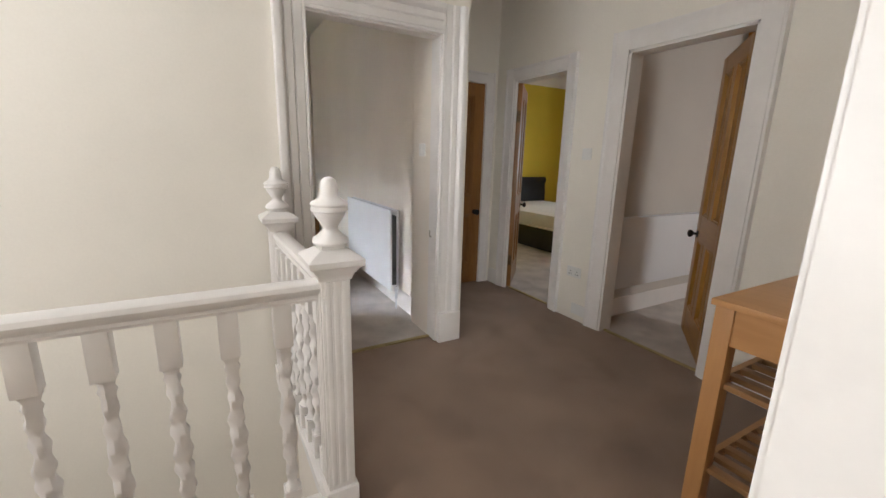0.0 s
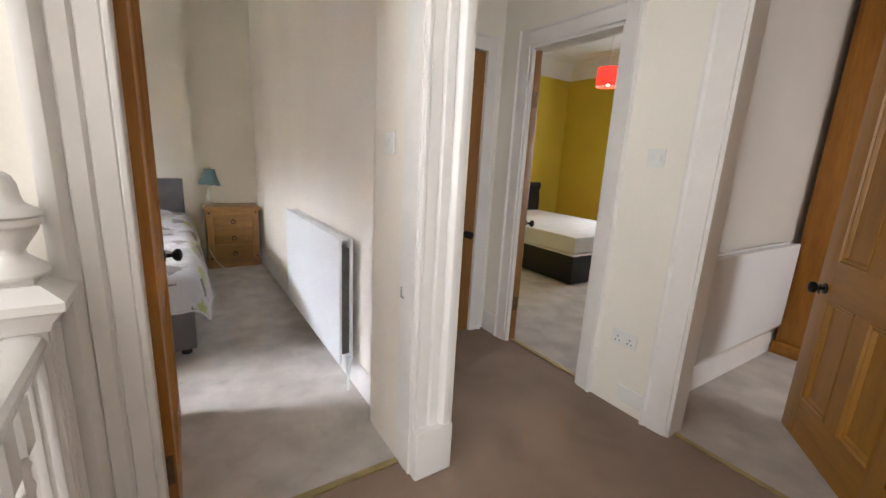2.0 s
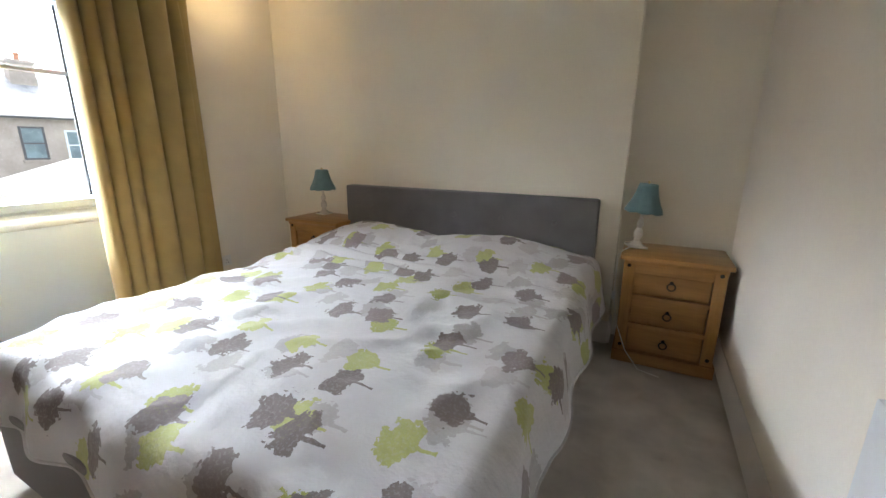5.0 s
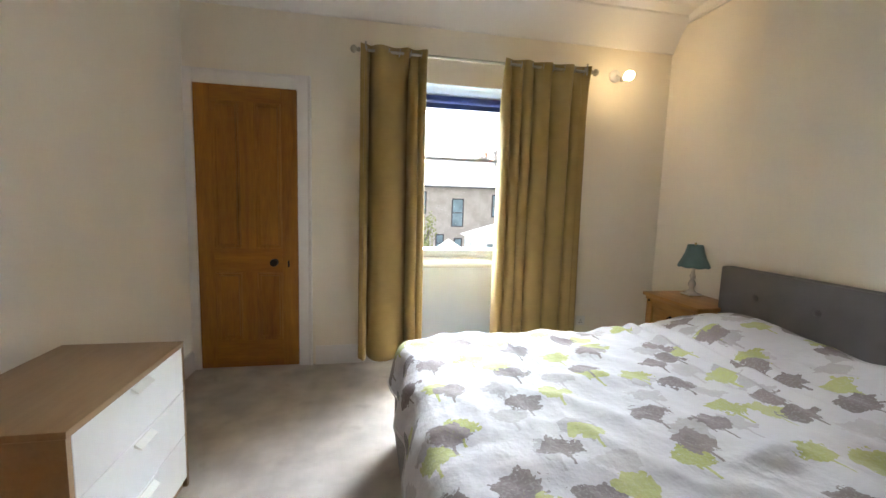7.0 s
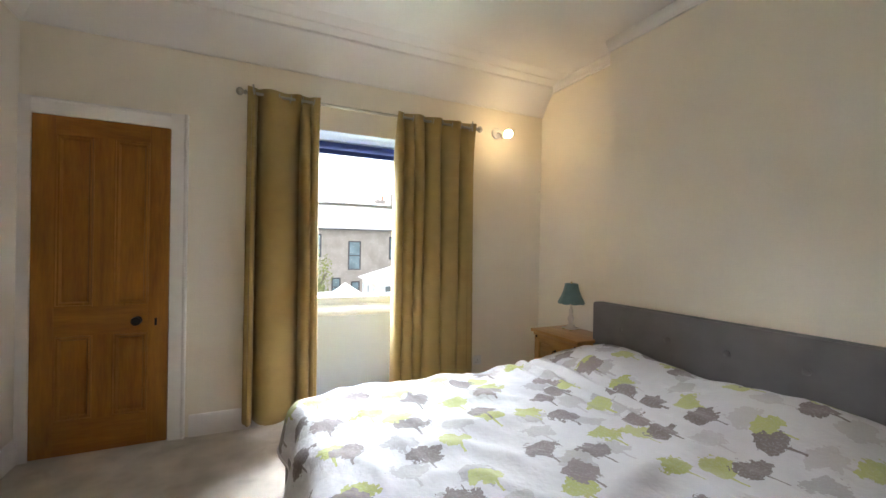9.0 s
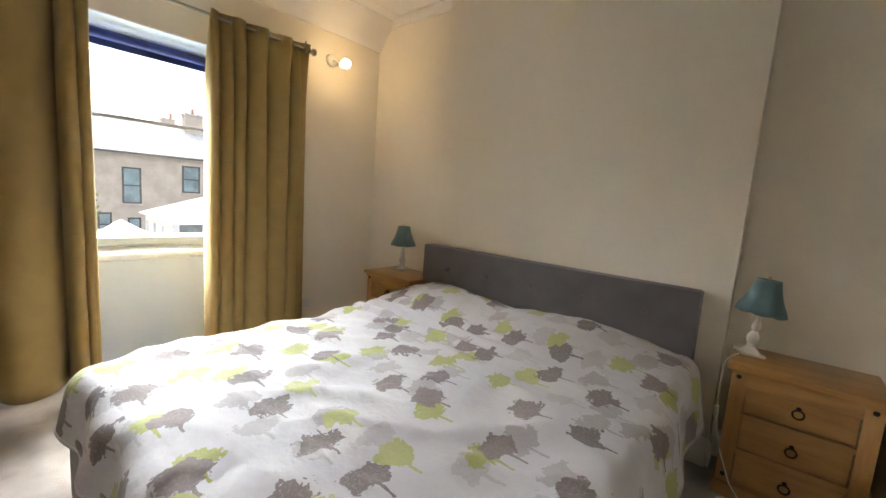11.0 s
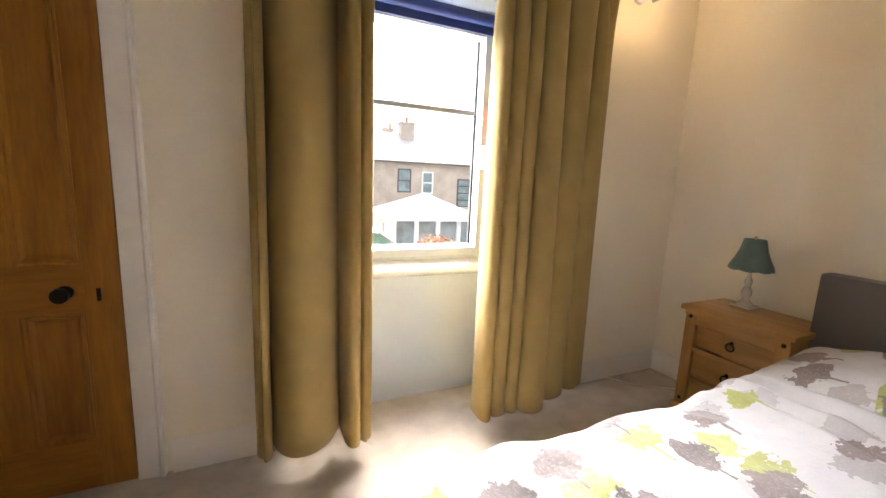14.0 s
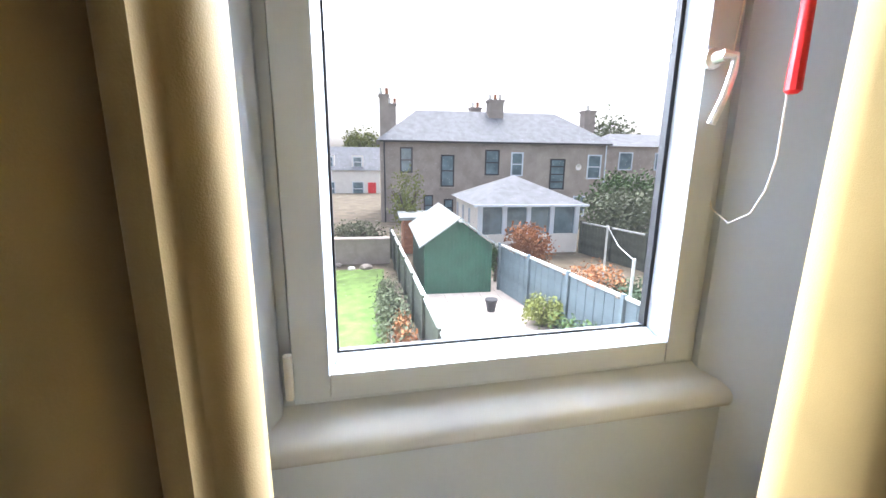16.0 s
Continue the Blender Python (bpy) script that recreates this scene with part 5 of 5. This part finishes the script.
single("bare_mattress", boxes((2.83, 4.30, 1.55, 3.57, 0.346, 0.54), bevel=0.045), MATTRESS, "bare white quilted mattress on the black bed", "mattress")
pl = thing("pendant_light", "red drum pendant lamp, lit", "ceiling lamp", pose(3.45, 1.88, 0))
part("ceiling_cup", turned([(0.05, 2.885), (0.045, 2.86), (0.012, 2.845)], (0, 0, 0), 16), PLASTIC, pl)
part("cord", turned([(0.004, 2.36), (0.004, 2.85)], (0, 0, 0), 8), PLASTIC, pl)
bm = bmesh.new()
lower = [bm.verts.new((0.125 * math.cos(a), 0.125 * math.sin(a), 2.18)) for a in [2 * math.pi * k / 28 for k in range(28)]]
upper = [bm.verts.new((0.125 * math.cos(a), 0.125 * math.sin(a), 2.38)) for a in [2 * math.pi * k / 28 for k in range(28)]]
for k in range(28):
    bm.faces.new((lower[k], lower[(k + 1) % 28], upper[(k + 1) % 28], upper[k]))
shade = part("shade", bm, glowing("red_shade_lit_from_within", (0.85, 0.03, 0.02), 0.12), pl, "glowing red fabric drum shade", smooth=60)
sol = shade.modifiers.new("thickness", "SOLIDIFY")
sol.thickness = 0.003
part("bulb", turned([(0.012, 2.30), (0.028, 2.26), (0.034, 2.235), (0.026, 2.205), (0.006, 2.195)], (0, 0, 0), 16), glowing("pendant_bulb", (1.0, 0.82, 0.6), 14), pl)
yr = thing("front_curtain_rod", "thin dark curtain rod in the yellow room", "curtain rod")
part("pole", turned([(0.010, 0.75), (0.010, 2.74)], (4.86, 0, 2.36), 10, "Y"), IRON, yr)
part("finial", turned([(0.018, 2.735), (0.022, 2.75), (0.006, 2.775)], (4.86, 0, 2.36), 10, "Y"), IRON, yr)
part("bracket", turned([(0.007, 4.86), (0.012, 4.95)], (0, 2.70, 2.36), 8, "X"), IRON, yr)
sc = thing("striped_curtain", "grey, plum and red striped curtain", "curtain")
bands = 13
for k in range(bands):
    bm = bmesh.new()
    prev = None
    for i in range(5):
        f = (k + i / 4) / bands
        y = 2.60 - 0.50 * f
        x = 4.84 + 0.03 * math.sin(f * 2 * math.pi * 4.5)
        cur = (bm.verts.new((x, y + 0.02, 2.33)), bm.verts.new((x + 0.01, y + 0.05 * (0.5 - f), 0.62)))
        if prev:
            bm.faces.new((prev[0], prev[1], cur[1], cur[0]))
        prev = cur
    s = part("stripe", bm, STRIPE[(0, 3, 0, 2, 3, 0, 2, 4, 1, 0, 2, 4, 1)[k]], sc, smooth=80)
    so = s.modifiers.new("thickness", "SOLIDIFY")
    so.thickness = 0.003
fw = thing("window_2", "white sash window of the yellow room", "window", kind="structure")
part("window_frame", boxes((4.99, 5.06, 1.05, 1.11, 0.75, 2.3), (4.99, 5.06, 2.39, 2.45, 0.75, 2.3), (4.99, 5.06, 1.11, 2.39, 0.75, 0.81), (4.99, 5.06, 1.11, 2.39, 2.24, 2.3), (4.99, 5.06, 1.11, 2.39, 1.5, 1.55), bevel=0.004), UPVC, fw)
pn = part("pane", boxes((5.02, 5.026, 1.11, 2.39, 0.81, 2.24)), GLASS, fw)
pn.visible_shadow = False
part("window_sill", boxes((4.90, 5.06, 1.0, 2.5, 0.715, 0.748), bevel=0.006), GLOSS, fw)

# ---- side room ----
wr = thing("pine_wardrobe", "tall pine wardrobe at the end of the side room", "wardrobe")
part("carcass", boxes((2.97, 3.60, -1.75, -0.26, 0.09, 2.55), bevel=0.006), PINE_DOOR, wr)
part("plinth", boxes((2.945, 3.61, -1.77, -0.245, 0.003, 0.10), bevel=0.006), PINE_DOOR_X, wr)
for y0, y1 in ((-1.72, -1.02), (-1.00, -0.29)):
    part("door", boxes((2.95, 2.969, y0, y1, 0.13, 2.5), bevel=0.004), PINE_DOOR, wr)

# ---- garden and houses behind ----
G = -2.95
structure("ground", boxes((-600, -3.95, -400, 400, G - 0.65, G - 0.15)), EARTH, "bare soil and ground of the back gardens", "ground")
indoors = set(scene.objects)
structure("lawn", boxes((-19.5, -6.0, -6.0, 2.0, G, G + 0.03)), GRASS, "bright green mown lawn", "lawn")
structure("far_lawn", boxes((-17.0, -7.0, 2.9, 3.4, G, G + 0.02)), GRASS, "strip of rough grass by the fence", "lawn")
slab = mesh_of("slab", boxes((-0.295, 0.295, -0.295, 0.295, 0.0, 0.045), bevel=0.006), PAVING)
pav = thing("pavement", "pinkish paved garden path in square slabs", "paving", kind="structure")
for i in range(17):
    for j in range(5):
        b = new("slab", slab)
        b.parent = pav
        b.location = (-17.3 + 0.6 * i, 3.65 + 0.6 * j, G)


def window_unit(parent, x, y0, y1, z0, z1, white=True, bars=1):
    fr = UPVC if white else RUBBER
    w = part("window", boxes((x, x + 0.06, y0, y0 + 0.10, z0, z1), (x, x + 0.06, y1 - 0.10, y1, z0, z1), (x, x + 0.06, y0 + 0.1, y1 - 0.1, z0, z0 + 0.1), (x, x + 0.06, y0 + 0.1, y1 - 0.1, z1 - 0.1, z1)), fr, parent)
    part("pane", boxes((x + 0.012, x + 0.022, y0 + 0.1, y1 - 0.1, z0 + 0.1, z1 - 0.1)), SKY_PANE, w)
    for k in range(bars):
        z = z0 + (z1 - z0) * (k + 1) / (bars + 1)
        part("glazing_bar", boxes((x + 0.024, x + 0.058, y0 + 0.1, y1 - 0.1, z - 0.04, z + 0.04)), fr, w)
    part("sill", boxes((x, x + 0.14, y0 - 0.08, y1 + 0.08, z0 - 0.12, z0 - 0.002)), RENDERED, w)
    return w


def chimney(parent, x, y, z0, z1, w, d, pots):
    c = part("chimney", joined(boxes((x - d / 2, x + d / 2, y - w / 2, y + w / 2, z0, z1)), boxes((x - d / 2 - 0.08, x + d / 2 + 0.08, y - w / 2 - 0.08, y + w / 2 + 0.08, z1, z1 + 0.16))), STONE, parent)
    for k in range(pots):
        py = y + (k - (pots - 1) / 2) * 0.42
        part("chimney_pot", turned([(0.13, z1 + 0.16), (0.11, z1 + 0.5), (0.14, z1 + 0.52), (0.14, z1 + 0.6)], (x, py, 0), 10), TERRACOTTA if k % 2 else PALE_WALL, c)


def hipped(y0, y1, x0, x1, z0, z1, hip0, hip1):
    bm = bmesh.new()
    xm = (x0 + x1) / 2
    p = [bm.verts.new(v) for v in ((x0, y0, z0), (x1, y0, z0), (x1, y1, z0), (x0, y1, z0), (xm, y0 + hip0, z1), (xm, y1 - hip1, z1))]
    for f in ((0, 1, 4), (1, 2, 5, 4), (2, 3, 5), (3, 0, 4, 5), (3, 2, 1, 0)):
        bm.faces.new([p[k] for k in f])
    bmesh.ops.recalc_face_normals(bm, faces=bm.faces)
    return bm


HX = -33.0
for name, y0, y1, mat, lab, hips, wins in (
        ("house", 2.0, 11.2, STONE, "two-storey brown sandstone house with a slate roof", (3.2, 0.01), ((3.4, 4.3, 0.7, 2.5, False, 1), (6.35, 7.35, -0.3, 2.0, False, 1), (9.65, 10.75, 0.55, 2.4, False, 1), (5.1, 5.8, -2.4, -0.9, False, 1), (6.6, 7.3, -2.5, -1.2, False, 1), (8.9, 9.8, -2.6, -0.8, False, 0))),
        ("house", 11.2, 19.5, RENDERED, "two-storey grey-brown house with white windows", (0.01, 3.2), ((11.65, 12.6, 0.5, 2.25, True, 1), (14.75, 15.95, -0.5, 1.8, False, 3), (17.75, 18.9, 0.3, 2.15, True, 1), (13.0, 14.0, -2.6, -1.2, True, 1), (16.8, 17.8, -2.6, -1.0, True, 1)))):
    h = thing(name, lab, "house")
    part("wall", boxes((HX - 8, HX, y0, y1, G, 2.95)), mat, h)
    part("roof", hipped(y0 - 0.25 * (hips[0] > 1), y1 + 0.25 * (hips[1] > 1), HX - 8.3, HX + 0.3, 2.95, 5.5, *hips), SLATE, h, smooth=None)
    part("gutter", boxes((HX + 0.28, HX + 0.40, y0, y1, 2.84, 2.96), bevel=0.02), RUBBER, h)
    for a, b, c, dd, white, bars in wins:
        window_unit(h, HX - 0.001, a, b, c, dd, white, bars)
    if hips[0] > 1:
        chimney(h, -34.2, 2.35, 3.2, 6.0, 0.65, 0.7, 2)
        chimney(h, -39.0, 3.1, 3.6, 6.0, 0.6, 0.7, 2)
        chimney(h, -39.0, 10.2, 4.2, 5.9, 0.9, 0.7, 2)
        part("drainpipe", turned([(0.05, G), (0.05, 2.9)], (HX + 0.08, 2.3, 0), 8), RUBBER, h)
    else:
        chimney(h, -36.5, 11.25, 4.6, 6.2, 1.2, 0.9, 3)
        chimney(h, -36.5, 19.3, 3.2, 5.6, 0.9, 0.9, 1)
        part("drainpipe", turned([(0.05, G), (0.05, 2.9)], (HX + 0.08, 19.2, 0), 8), UPVC, h)
        part("satellite_dish", turned([(0.02, HX + 0.05), (0.2, HX + 0.25), (0.24, HX + 0.33), (0.22, HX + 0.33), (0.02, HX + 0.10)], (0, 16.9, 1.2), 14, "X"), PALE_WALL, h)
# a darker neighbour and the far terrace
h = thing("neighbour_house", "dark slate-roofed house beyond the garden", "house")
part("wall", boxes((-44, -38, 22.2, 33, G, 3.0)), RENDERED, h)
part("roof", hipped(22.0, 33.3, -44.3, -37.7, 3.0, 4.3, 2.0, 2.0), SLATE, h, smooth=None)
window_unit(h, -37.999, 23.4, 24.8, 0.9, 2.5, True, 0)
window_unit(h, -37.999, 27.0, 28.4, 0.9, 2.5, True, 0)
h = thing("terrace_house", "far white terraced house with red door", "house")
part("wall", boxes((-68, -60, -14, 2.0, G - 1, 0.2)), PALE_WALL, h)
part("roof", hipped(-14.3, 2.3, -68.3, -59.7, 0.2, 3.4, 0.1, 0.1), SLATE, h, smooth=None)
for y in (-9.0, -5.5, -1.7):
    window_unit(h, -59.999, y, y + 1.5, -3.2, -1.3, True, 1)
    part("dormer", boxes((-61.4, -60.4, y, y + 1.5, 0.3, 2.2)), PALE_WALL, h)
    window_unit(h, -60.399, y + 0.15, y + 1.35, 0.6, 2.0, True, 1)
part("front_door", boxes((-60.0, -59.93, 0.35, 1.45, G - 1, -1.4)), RED, h)
# garden room
gr = thing("garden_room", "white garden room with a hipped slate roof", "extension")
part("wall", boxes((-27.4, -21.9, 6.5, 6.65, G, -0.55), (-21.95, -21.8, 6.65, 11.6, G, -2.0), (-27.4, -22.0, 11.5, 11.65, G, -0.55)), PALE_WALL, gr)
for y in (6.5, 7.7, 8.9, 10.1, 11.4):
    part("post", boxes((-21.98, -21.78, y, y + 0.22, -2.0, -0.55)), UPVC, gr)
part("pane", boxes((-21.93, -21.9, 6.7, 11.4, -2.0, -0.56)), SKY_PANE, gr)
for x in (-26.8, -25.2, -23.6):
    window_unit(gr, x, 6.40, 6.52, -2.0, -0.9, True, 0)
bm = bmesh.new()
ap = bm.verts.new((-24.6, 9.1, 0.75))
ring = [bm.verts.new(v) for v in ((-27.7, 6.2, -0.55), (-21.5, 6.2, -0.55), (-21.5, 11.9, -0.55), (-27.7, 11.9, -0.55))]
for k in range(4):
    bm.faces.new((ring[k], ring[(k + 1) % 4], ap))
bm.faces.new(ring[::-1])
part("roof", bm, SLATE, gr, smooth=None)
part("gutter", boxes((-21.5, -21.4, 6.2, 11.9, -0.62, -0.52)), UPVC, gr)
# shed
sh = thing("garden_shed", "dark green timber shed with a pale felt roof", "shed")
sx0, sx1, sy0, sy1, se, sa = -20.6, -16.0, 3.30, 5.58, -1.25, -0.42
sm = (sy0 + sy1) / 2
bm = boxes((sx0, sx1, sy0, sy1, G, se))
vs = [bm.verts.new(v) for v in ((sx1, sy0, se), (sx1, sy1, se), (sx1, sm, sa), (sx0, sy0, se), (sx0, sy1, se), (sx0, sm, sa))]
bm.faces.new(vs[:3])
bm.faces.new(vs[3:])
part("wall", bm, GREEN_PAINT, sh)
for k in range(19):
    y = sy0 + 0.06 + k * 0.12
    top = se + (sa - se) * (1 - abs(y - sm) / (sm - sy0))
    part("board", boxes((sx1, sx1 + 0.02, y - 0.056, y + 0.056, G + 0.02, top - 0.06)), GREEN_PAINT, sh)
for o, ye in ((-1, sy0), (1, sy1)):
    bm = bmesh.new()
    q = [(sx0 - 0.15, sm, sa + 0.05), (sx1 + 0.18, sm, sa + 0.05), (sx1 + 0.18, ye + o * 0.18, se - 0.05), (sx0 - 0.15, ye + o * 0.18, se - 0.05)]
    a, b = [bm.verts.new(v) for v in q], [bm.verts.new((v[0], v[1], v[2] + 0.05)) for v in q]
    bm.faces.new(a)
    bm.faces.new(b[::-1])
    for k in range(4):
        bm.faces.new((a[k], b[k], b[(k + 1) % 4], a[(k + 1) % 4]))
    bmesh.ops.recalc_face_normals(bm, faces=bm.faces)
    part("roof_slope", bm, FELT, sh, smooth=None)
part("fascia", boxes((sx1 + 0.181, sx1 + 0.2, sm - 0.05, sm + 0.05, sa - 0.05, sa + 0.06)), RAIL_GREY, sh)
rs = thing("small_red_shed", "small red shed behind the green one", "shed")
part("wall", boxes((-24.5, -22.3, 3.0, 4.6, G, -1.3)), TERRACOTTA, rs)
part("roof", boxes((-24.7, -22.1, 2.8, 4.8, -1.3, -1.15)), FELT, rs)


def fence(label, a, b, top, material, rail, board=0.15):
    f = thing("fence", label, "fence")
    a, b = Vector(a), Vector(b)
    d = b - a
    n = int(d.length / (board + 0.012))
    ang = math.degrees(math.atan2(d.y, d.x))
    me = mesh_of("board", boxes((-board / 2, board / 2, -0.012, 0.012, 0, top - G), bevel=0.004), material)
    for k in range(n):
        p = a + d * ((k + 0.5) / n)
        o = new("board", me)
        o.parent = f
        o.matrix_local = pose(p.x, p.y, G, 0, 0, ang) @ pose(0, 0, -0.03 * ((k * 7) % 3))
    m = (a + b) / 2
    r = part("top_rail", boxes((-d.length / 2, d.length / 2, -0.05, 0.05, 0, 0.06), bevel=0.005), rail, f)
    r.matrix_local = pose(m.x, m.y, top + 0.005, 0, 0, ang)
    for k in range(int(d.length / 1.9) + 1):
        p = a + d * min(1, k * 1.9 / d.length)
        po = part("post", boxes((-0.05, 0.05, -0.09, -0.014, 0, top - G + 0.12), bevel=0.005), material, f)
        po.matrix_local = pose(p.x, p.y, G, 0, 0, ang)
    return f


fence("dark weathered board fence with a pale top rail", (-21.4, 2.4), (-8.5, 3.05), -1.66, FENCE_WOOD, RAIL_GREY)
fence("blue-grey painted garden fence", (-16.2, 5.95), (-9.6, 7.15), -1.36, FENCE_BLUE, RAIL_GREY, 0.3)
fence("low brown fence at the end of the gardens", (-21.6, 11.7), (-15.0, 13.4), -1.45, FENCE_WOOD, RAIL_GREY, 0.2)
structure("garden_wall", boxes((-20.8, -20.5, -8.0, 2.3, G, -1.9), (-20.9, -20.4, -8.0, 2.3, -1.9, -1.82)), STONE, "low stone wall behind the lawn", "wall")
pot = single("plant_pot", turned([(0.12, G + 0.05), (0.17, G + 0.36), (0.19, G + 0.37), (0.19, G + 0.42), (0.15, G + 0.42)], (-14.2, 5.1, 0), 14), RUBBER, "small dark plant pot on the paving", "plant pot")
wl = thing("washing_line", "grey washing line strung between two posts", "washing line")
for x, y in ((-12.2, 8.2), (-17.5, 10.6)):
    part("post", turned([(0.04, G), (0.04, -0.9)], (x, y, 0), 8), RAIL_GREY, wl)
bm = bmesh.new()
tube(bm, [(-12.2, 8.2, -0.95), (-14.8, 9.4, -1.15), (-17.5, 10.6, -0.95)], 0.015, 5)
part("line", bm, RAIL_GREY, wl)
tk = thing("overhead_cable", "thin dark overhead cable against the sky", "cable")
bm = bmesh.new()
tube(bm, [(-26, -6, 6.2), (-26, 4, 5.6), (-26, 14, 6.7), (-26, 30, 9.5)], 0.02, 5)
part("wire", bm, RUBBER, tk)
for y in (-6, 30):
    part("pole", turned([(0.12, G), (0.09, 6.4 if y < 0 else 9.7)], (-26, y, 0), 10), BARK, tk)


def foliage(name, label, category, x, y, z0, rx, ry, rz, n, leaf, material, seed, kind=""):
    rnd = random.Random(seed)
    t = thing(name, label, category, kind=kind)
    bm = bmesh.new()
    clumps = [(rnd.gauss(0, 0.5), rnd.gauss(0, 0.5), rnd.uniform(-0.6, 0.8)) for _ in range(14)]
    cz = z0 + rz
    for _ in range(n):
        c = rnd.choice(clumps)
        p = Vector((c[0] * 0.75 + rnd.gauss(0, 0.24), c[1] * 0.75 + rnd.gauss(0, 0.24), c[2] * 0.8 + rnd.gauss(0, 0.2)))
        if p.length > 1.15 or cz + p.z * rz < G + 0.02:
            continue
        o = Vector((x + p.x * rx, y + p.y * ry, cz + p.z * rz))
        u = Vector((rnd.gauss(0, 1), rnd.gauss(0, 1), rnd.gauss(0, 1))).normalized()
        v = u.orthogonal().normalized()
        s = leaf * rnd.uniform(0.6, 1.3)
        q = [bm.verts.new(o + u * s * a + v * s * b * 0.6) for a, b in ((-1, 0), (0, -1), (1, 0), (0, 1))]
        bm.faces.new(q)
    part("crown", bm, material, t, smooth=None)
    bm = bmesh.new()
    lathe(bm, [(0.04 + 0.06 * rz, G), (0.03 + 0.03 * rz, cz)], (x, y, 0), 8)
    for k in range(5):
        a = 2 * math.pi * k / 5 + seed
        tube(bm, [(x, y, cz - rz * 0.5), (x + 0.3 * rx * math.cos(a), y + 0.3 * ry * math.sin(a), cz), (x + 0.7 * rx * math.cos(a), y + 0.7 * ry * math.sin(a), cz + 0.4 * rz)], 0.02 + 0.012 * rz, 5)
    part("trunk", bm, BARK, t)
    return t


foliage("round_shrub", "clipped round green shrub beside the paving", "shrub", -12.9, 6.15, G, 0.50, 0.55, 0.50, 2600, 0.045, LEAF[1], 1)
foliage("tree", "large leafy grey-green garden tree", "tree", -22.5, 14.6, G, 2.2, 2.9, 1.75, 5000, 0.11, LEAF[4], 2)
foliage("tree", "dark green garden tree", "tree", -27.0, 17.5, G, 2.2, 2.8, 2.0, 4000, 0.12, LEAF[0], 3)
foliage("shrub", "rust-red autumn shrub behind the paving", "shrub", -19.0, 8.1, G, 1.1, 1.2, 1.0, 2400, 0.07, LEAF[3], 4)
foliage("shrub", "orange flowering shrub behind the fence", "shrub", -13.6, 7.9, G, 0.6, 0.9, 0.85, 1600, 0.05, LEAF[3], 5)
foliage("shrub", "green shrub beside the shed", "shrub", -17.2, 6.1, G, 0.6, 0.5, 0.75, 1500, 0.05, LEAF[0], 6)
foliage("small_tree", "yellow-green young tree beside the stone house", "tree", -25.0, 3.3, G, 1.2, 1.1, 2.0, 2200, 0.08, LEAF[1], 7)
foliage("hedge_bush", "grey-green bush at the garden's end", "shrub", -23.0, 0.6, G, 1.3, 2.0, 0.8, 2600, 0.07, LEAF[4], 8)
foliage("hedge_bush", "grey-green bush beyond the wall", "shrub", -24.0, -4.0, G, 1.3, 2.6, 0.9, 2600, 0.07, LEAF[4], 9)
foliage("border_plants", "mixed flower border along the fence", "shrub", -13.6, 2.1, G, 3.6, 0.55, 0.42, 3800, 0.05, LEAF[4], 10)
foliage("border_plants", "reddish border plants by the lawn", "shrub", -11.6, 2.3, G, 1.6, 0.45, 0.4, 1600, 0.05, LEAF[3], 11)
foliage("border_plants", "green plants under the blue fence", "shrub", -10.8, 6.3, G, 1.4, 0.5, 0.5, 1600, 0.05, LEAF[0], 12)
foliage("border_plants", "green plants beyond the blue fence", "shrub", -13.0, 9.4, G, 2.4, 1.2, 0.6, 2600, 0.06, LEAF[2], 13)
foliage("far_tree", "far bare-topped tree over the roofs", "tree", -70, 40, G, 5, 6, 6.5, 3000, 0.3, LEAF[4], 14)
foliage("far_tree", "far yellow-green tree over the terrace", "tree", -80, -1.0, G, 4, 4, 5.0, 2500, 0.3, LEAF[1], 15)
rk = random.Random(4)
for k in range(9):
    bm = bmesh.new()
    bmesh.ops.create_icosphere(bm, subdivisions=2, radius=rk.uniform(0.12, 0.28))
    for v in bm.verts:
        v.co *= 1 + 0.25 * noise.noise(v.co * 6 + Vector((k, 0, 0)))
        v.co.z *= 0.6
    single("garden_stone", bm, PALE_WALL if k % 2 else STONE, "rough pale stone in the rockery", "stone", pose(-19.9 + rk.uniform(-0.3, 0.4), -3.5 + k * 0.6, G + 0.08), group="rockery stones")
# everything outdoors is turned and lowered to fit the camera's view; the houses drop 0.10 more
view_fit = pose(-3.05, 1.87, -0.15, 0, 0, -3.7) @ pose(3.05, -1.87, 0)
for ob in [o for o in scene.objects if o not in indoors and o.parent is None]:
    lower = -0.10 if "house" in ob.name else 0.0
    ob.matrix_world = pose(0, 0, lower) @ view_fit @ ob.matrix_world
# the building's own outer face, and roof over it
structure("wall_house_outside", boxes((-3.97, -3.945, -6, 1.735, G - 0.2, 3.2), (-3.97, -3.945, 2.69, 8, G - 0.2, 3.2), (-3.97, -3.945, 1.735, 2.69, 2.25, 3.2), (-3.97, -3.945, 1.735, 2.69, G - 0.2, 0.83)), STONE, "sandstone outside wall of the house", "wall")
structure("roof", boxes((-4.1, 5.3, -5.4, 4.2, H + 0.16, H + 0.3)), SLATE, "slate roof over the rooms", "roof")
structure("wall_house_north", boxes((-3.94, 0.205, NY + 0.2, NY + 0.3, G, H + 0.15)), STONE, "plain outer gable wall", "wall")
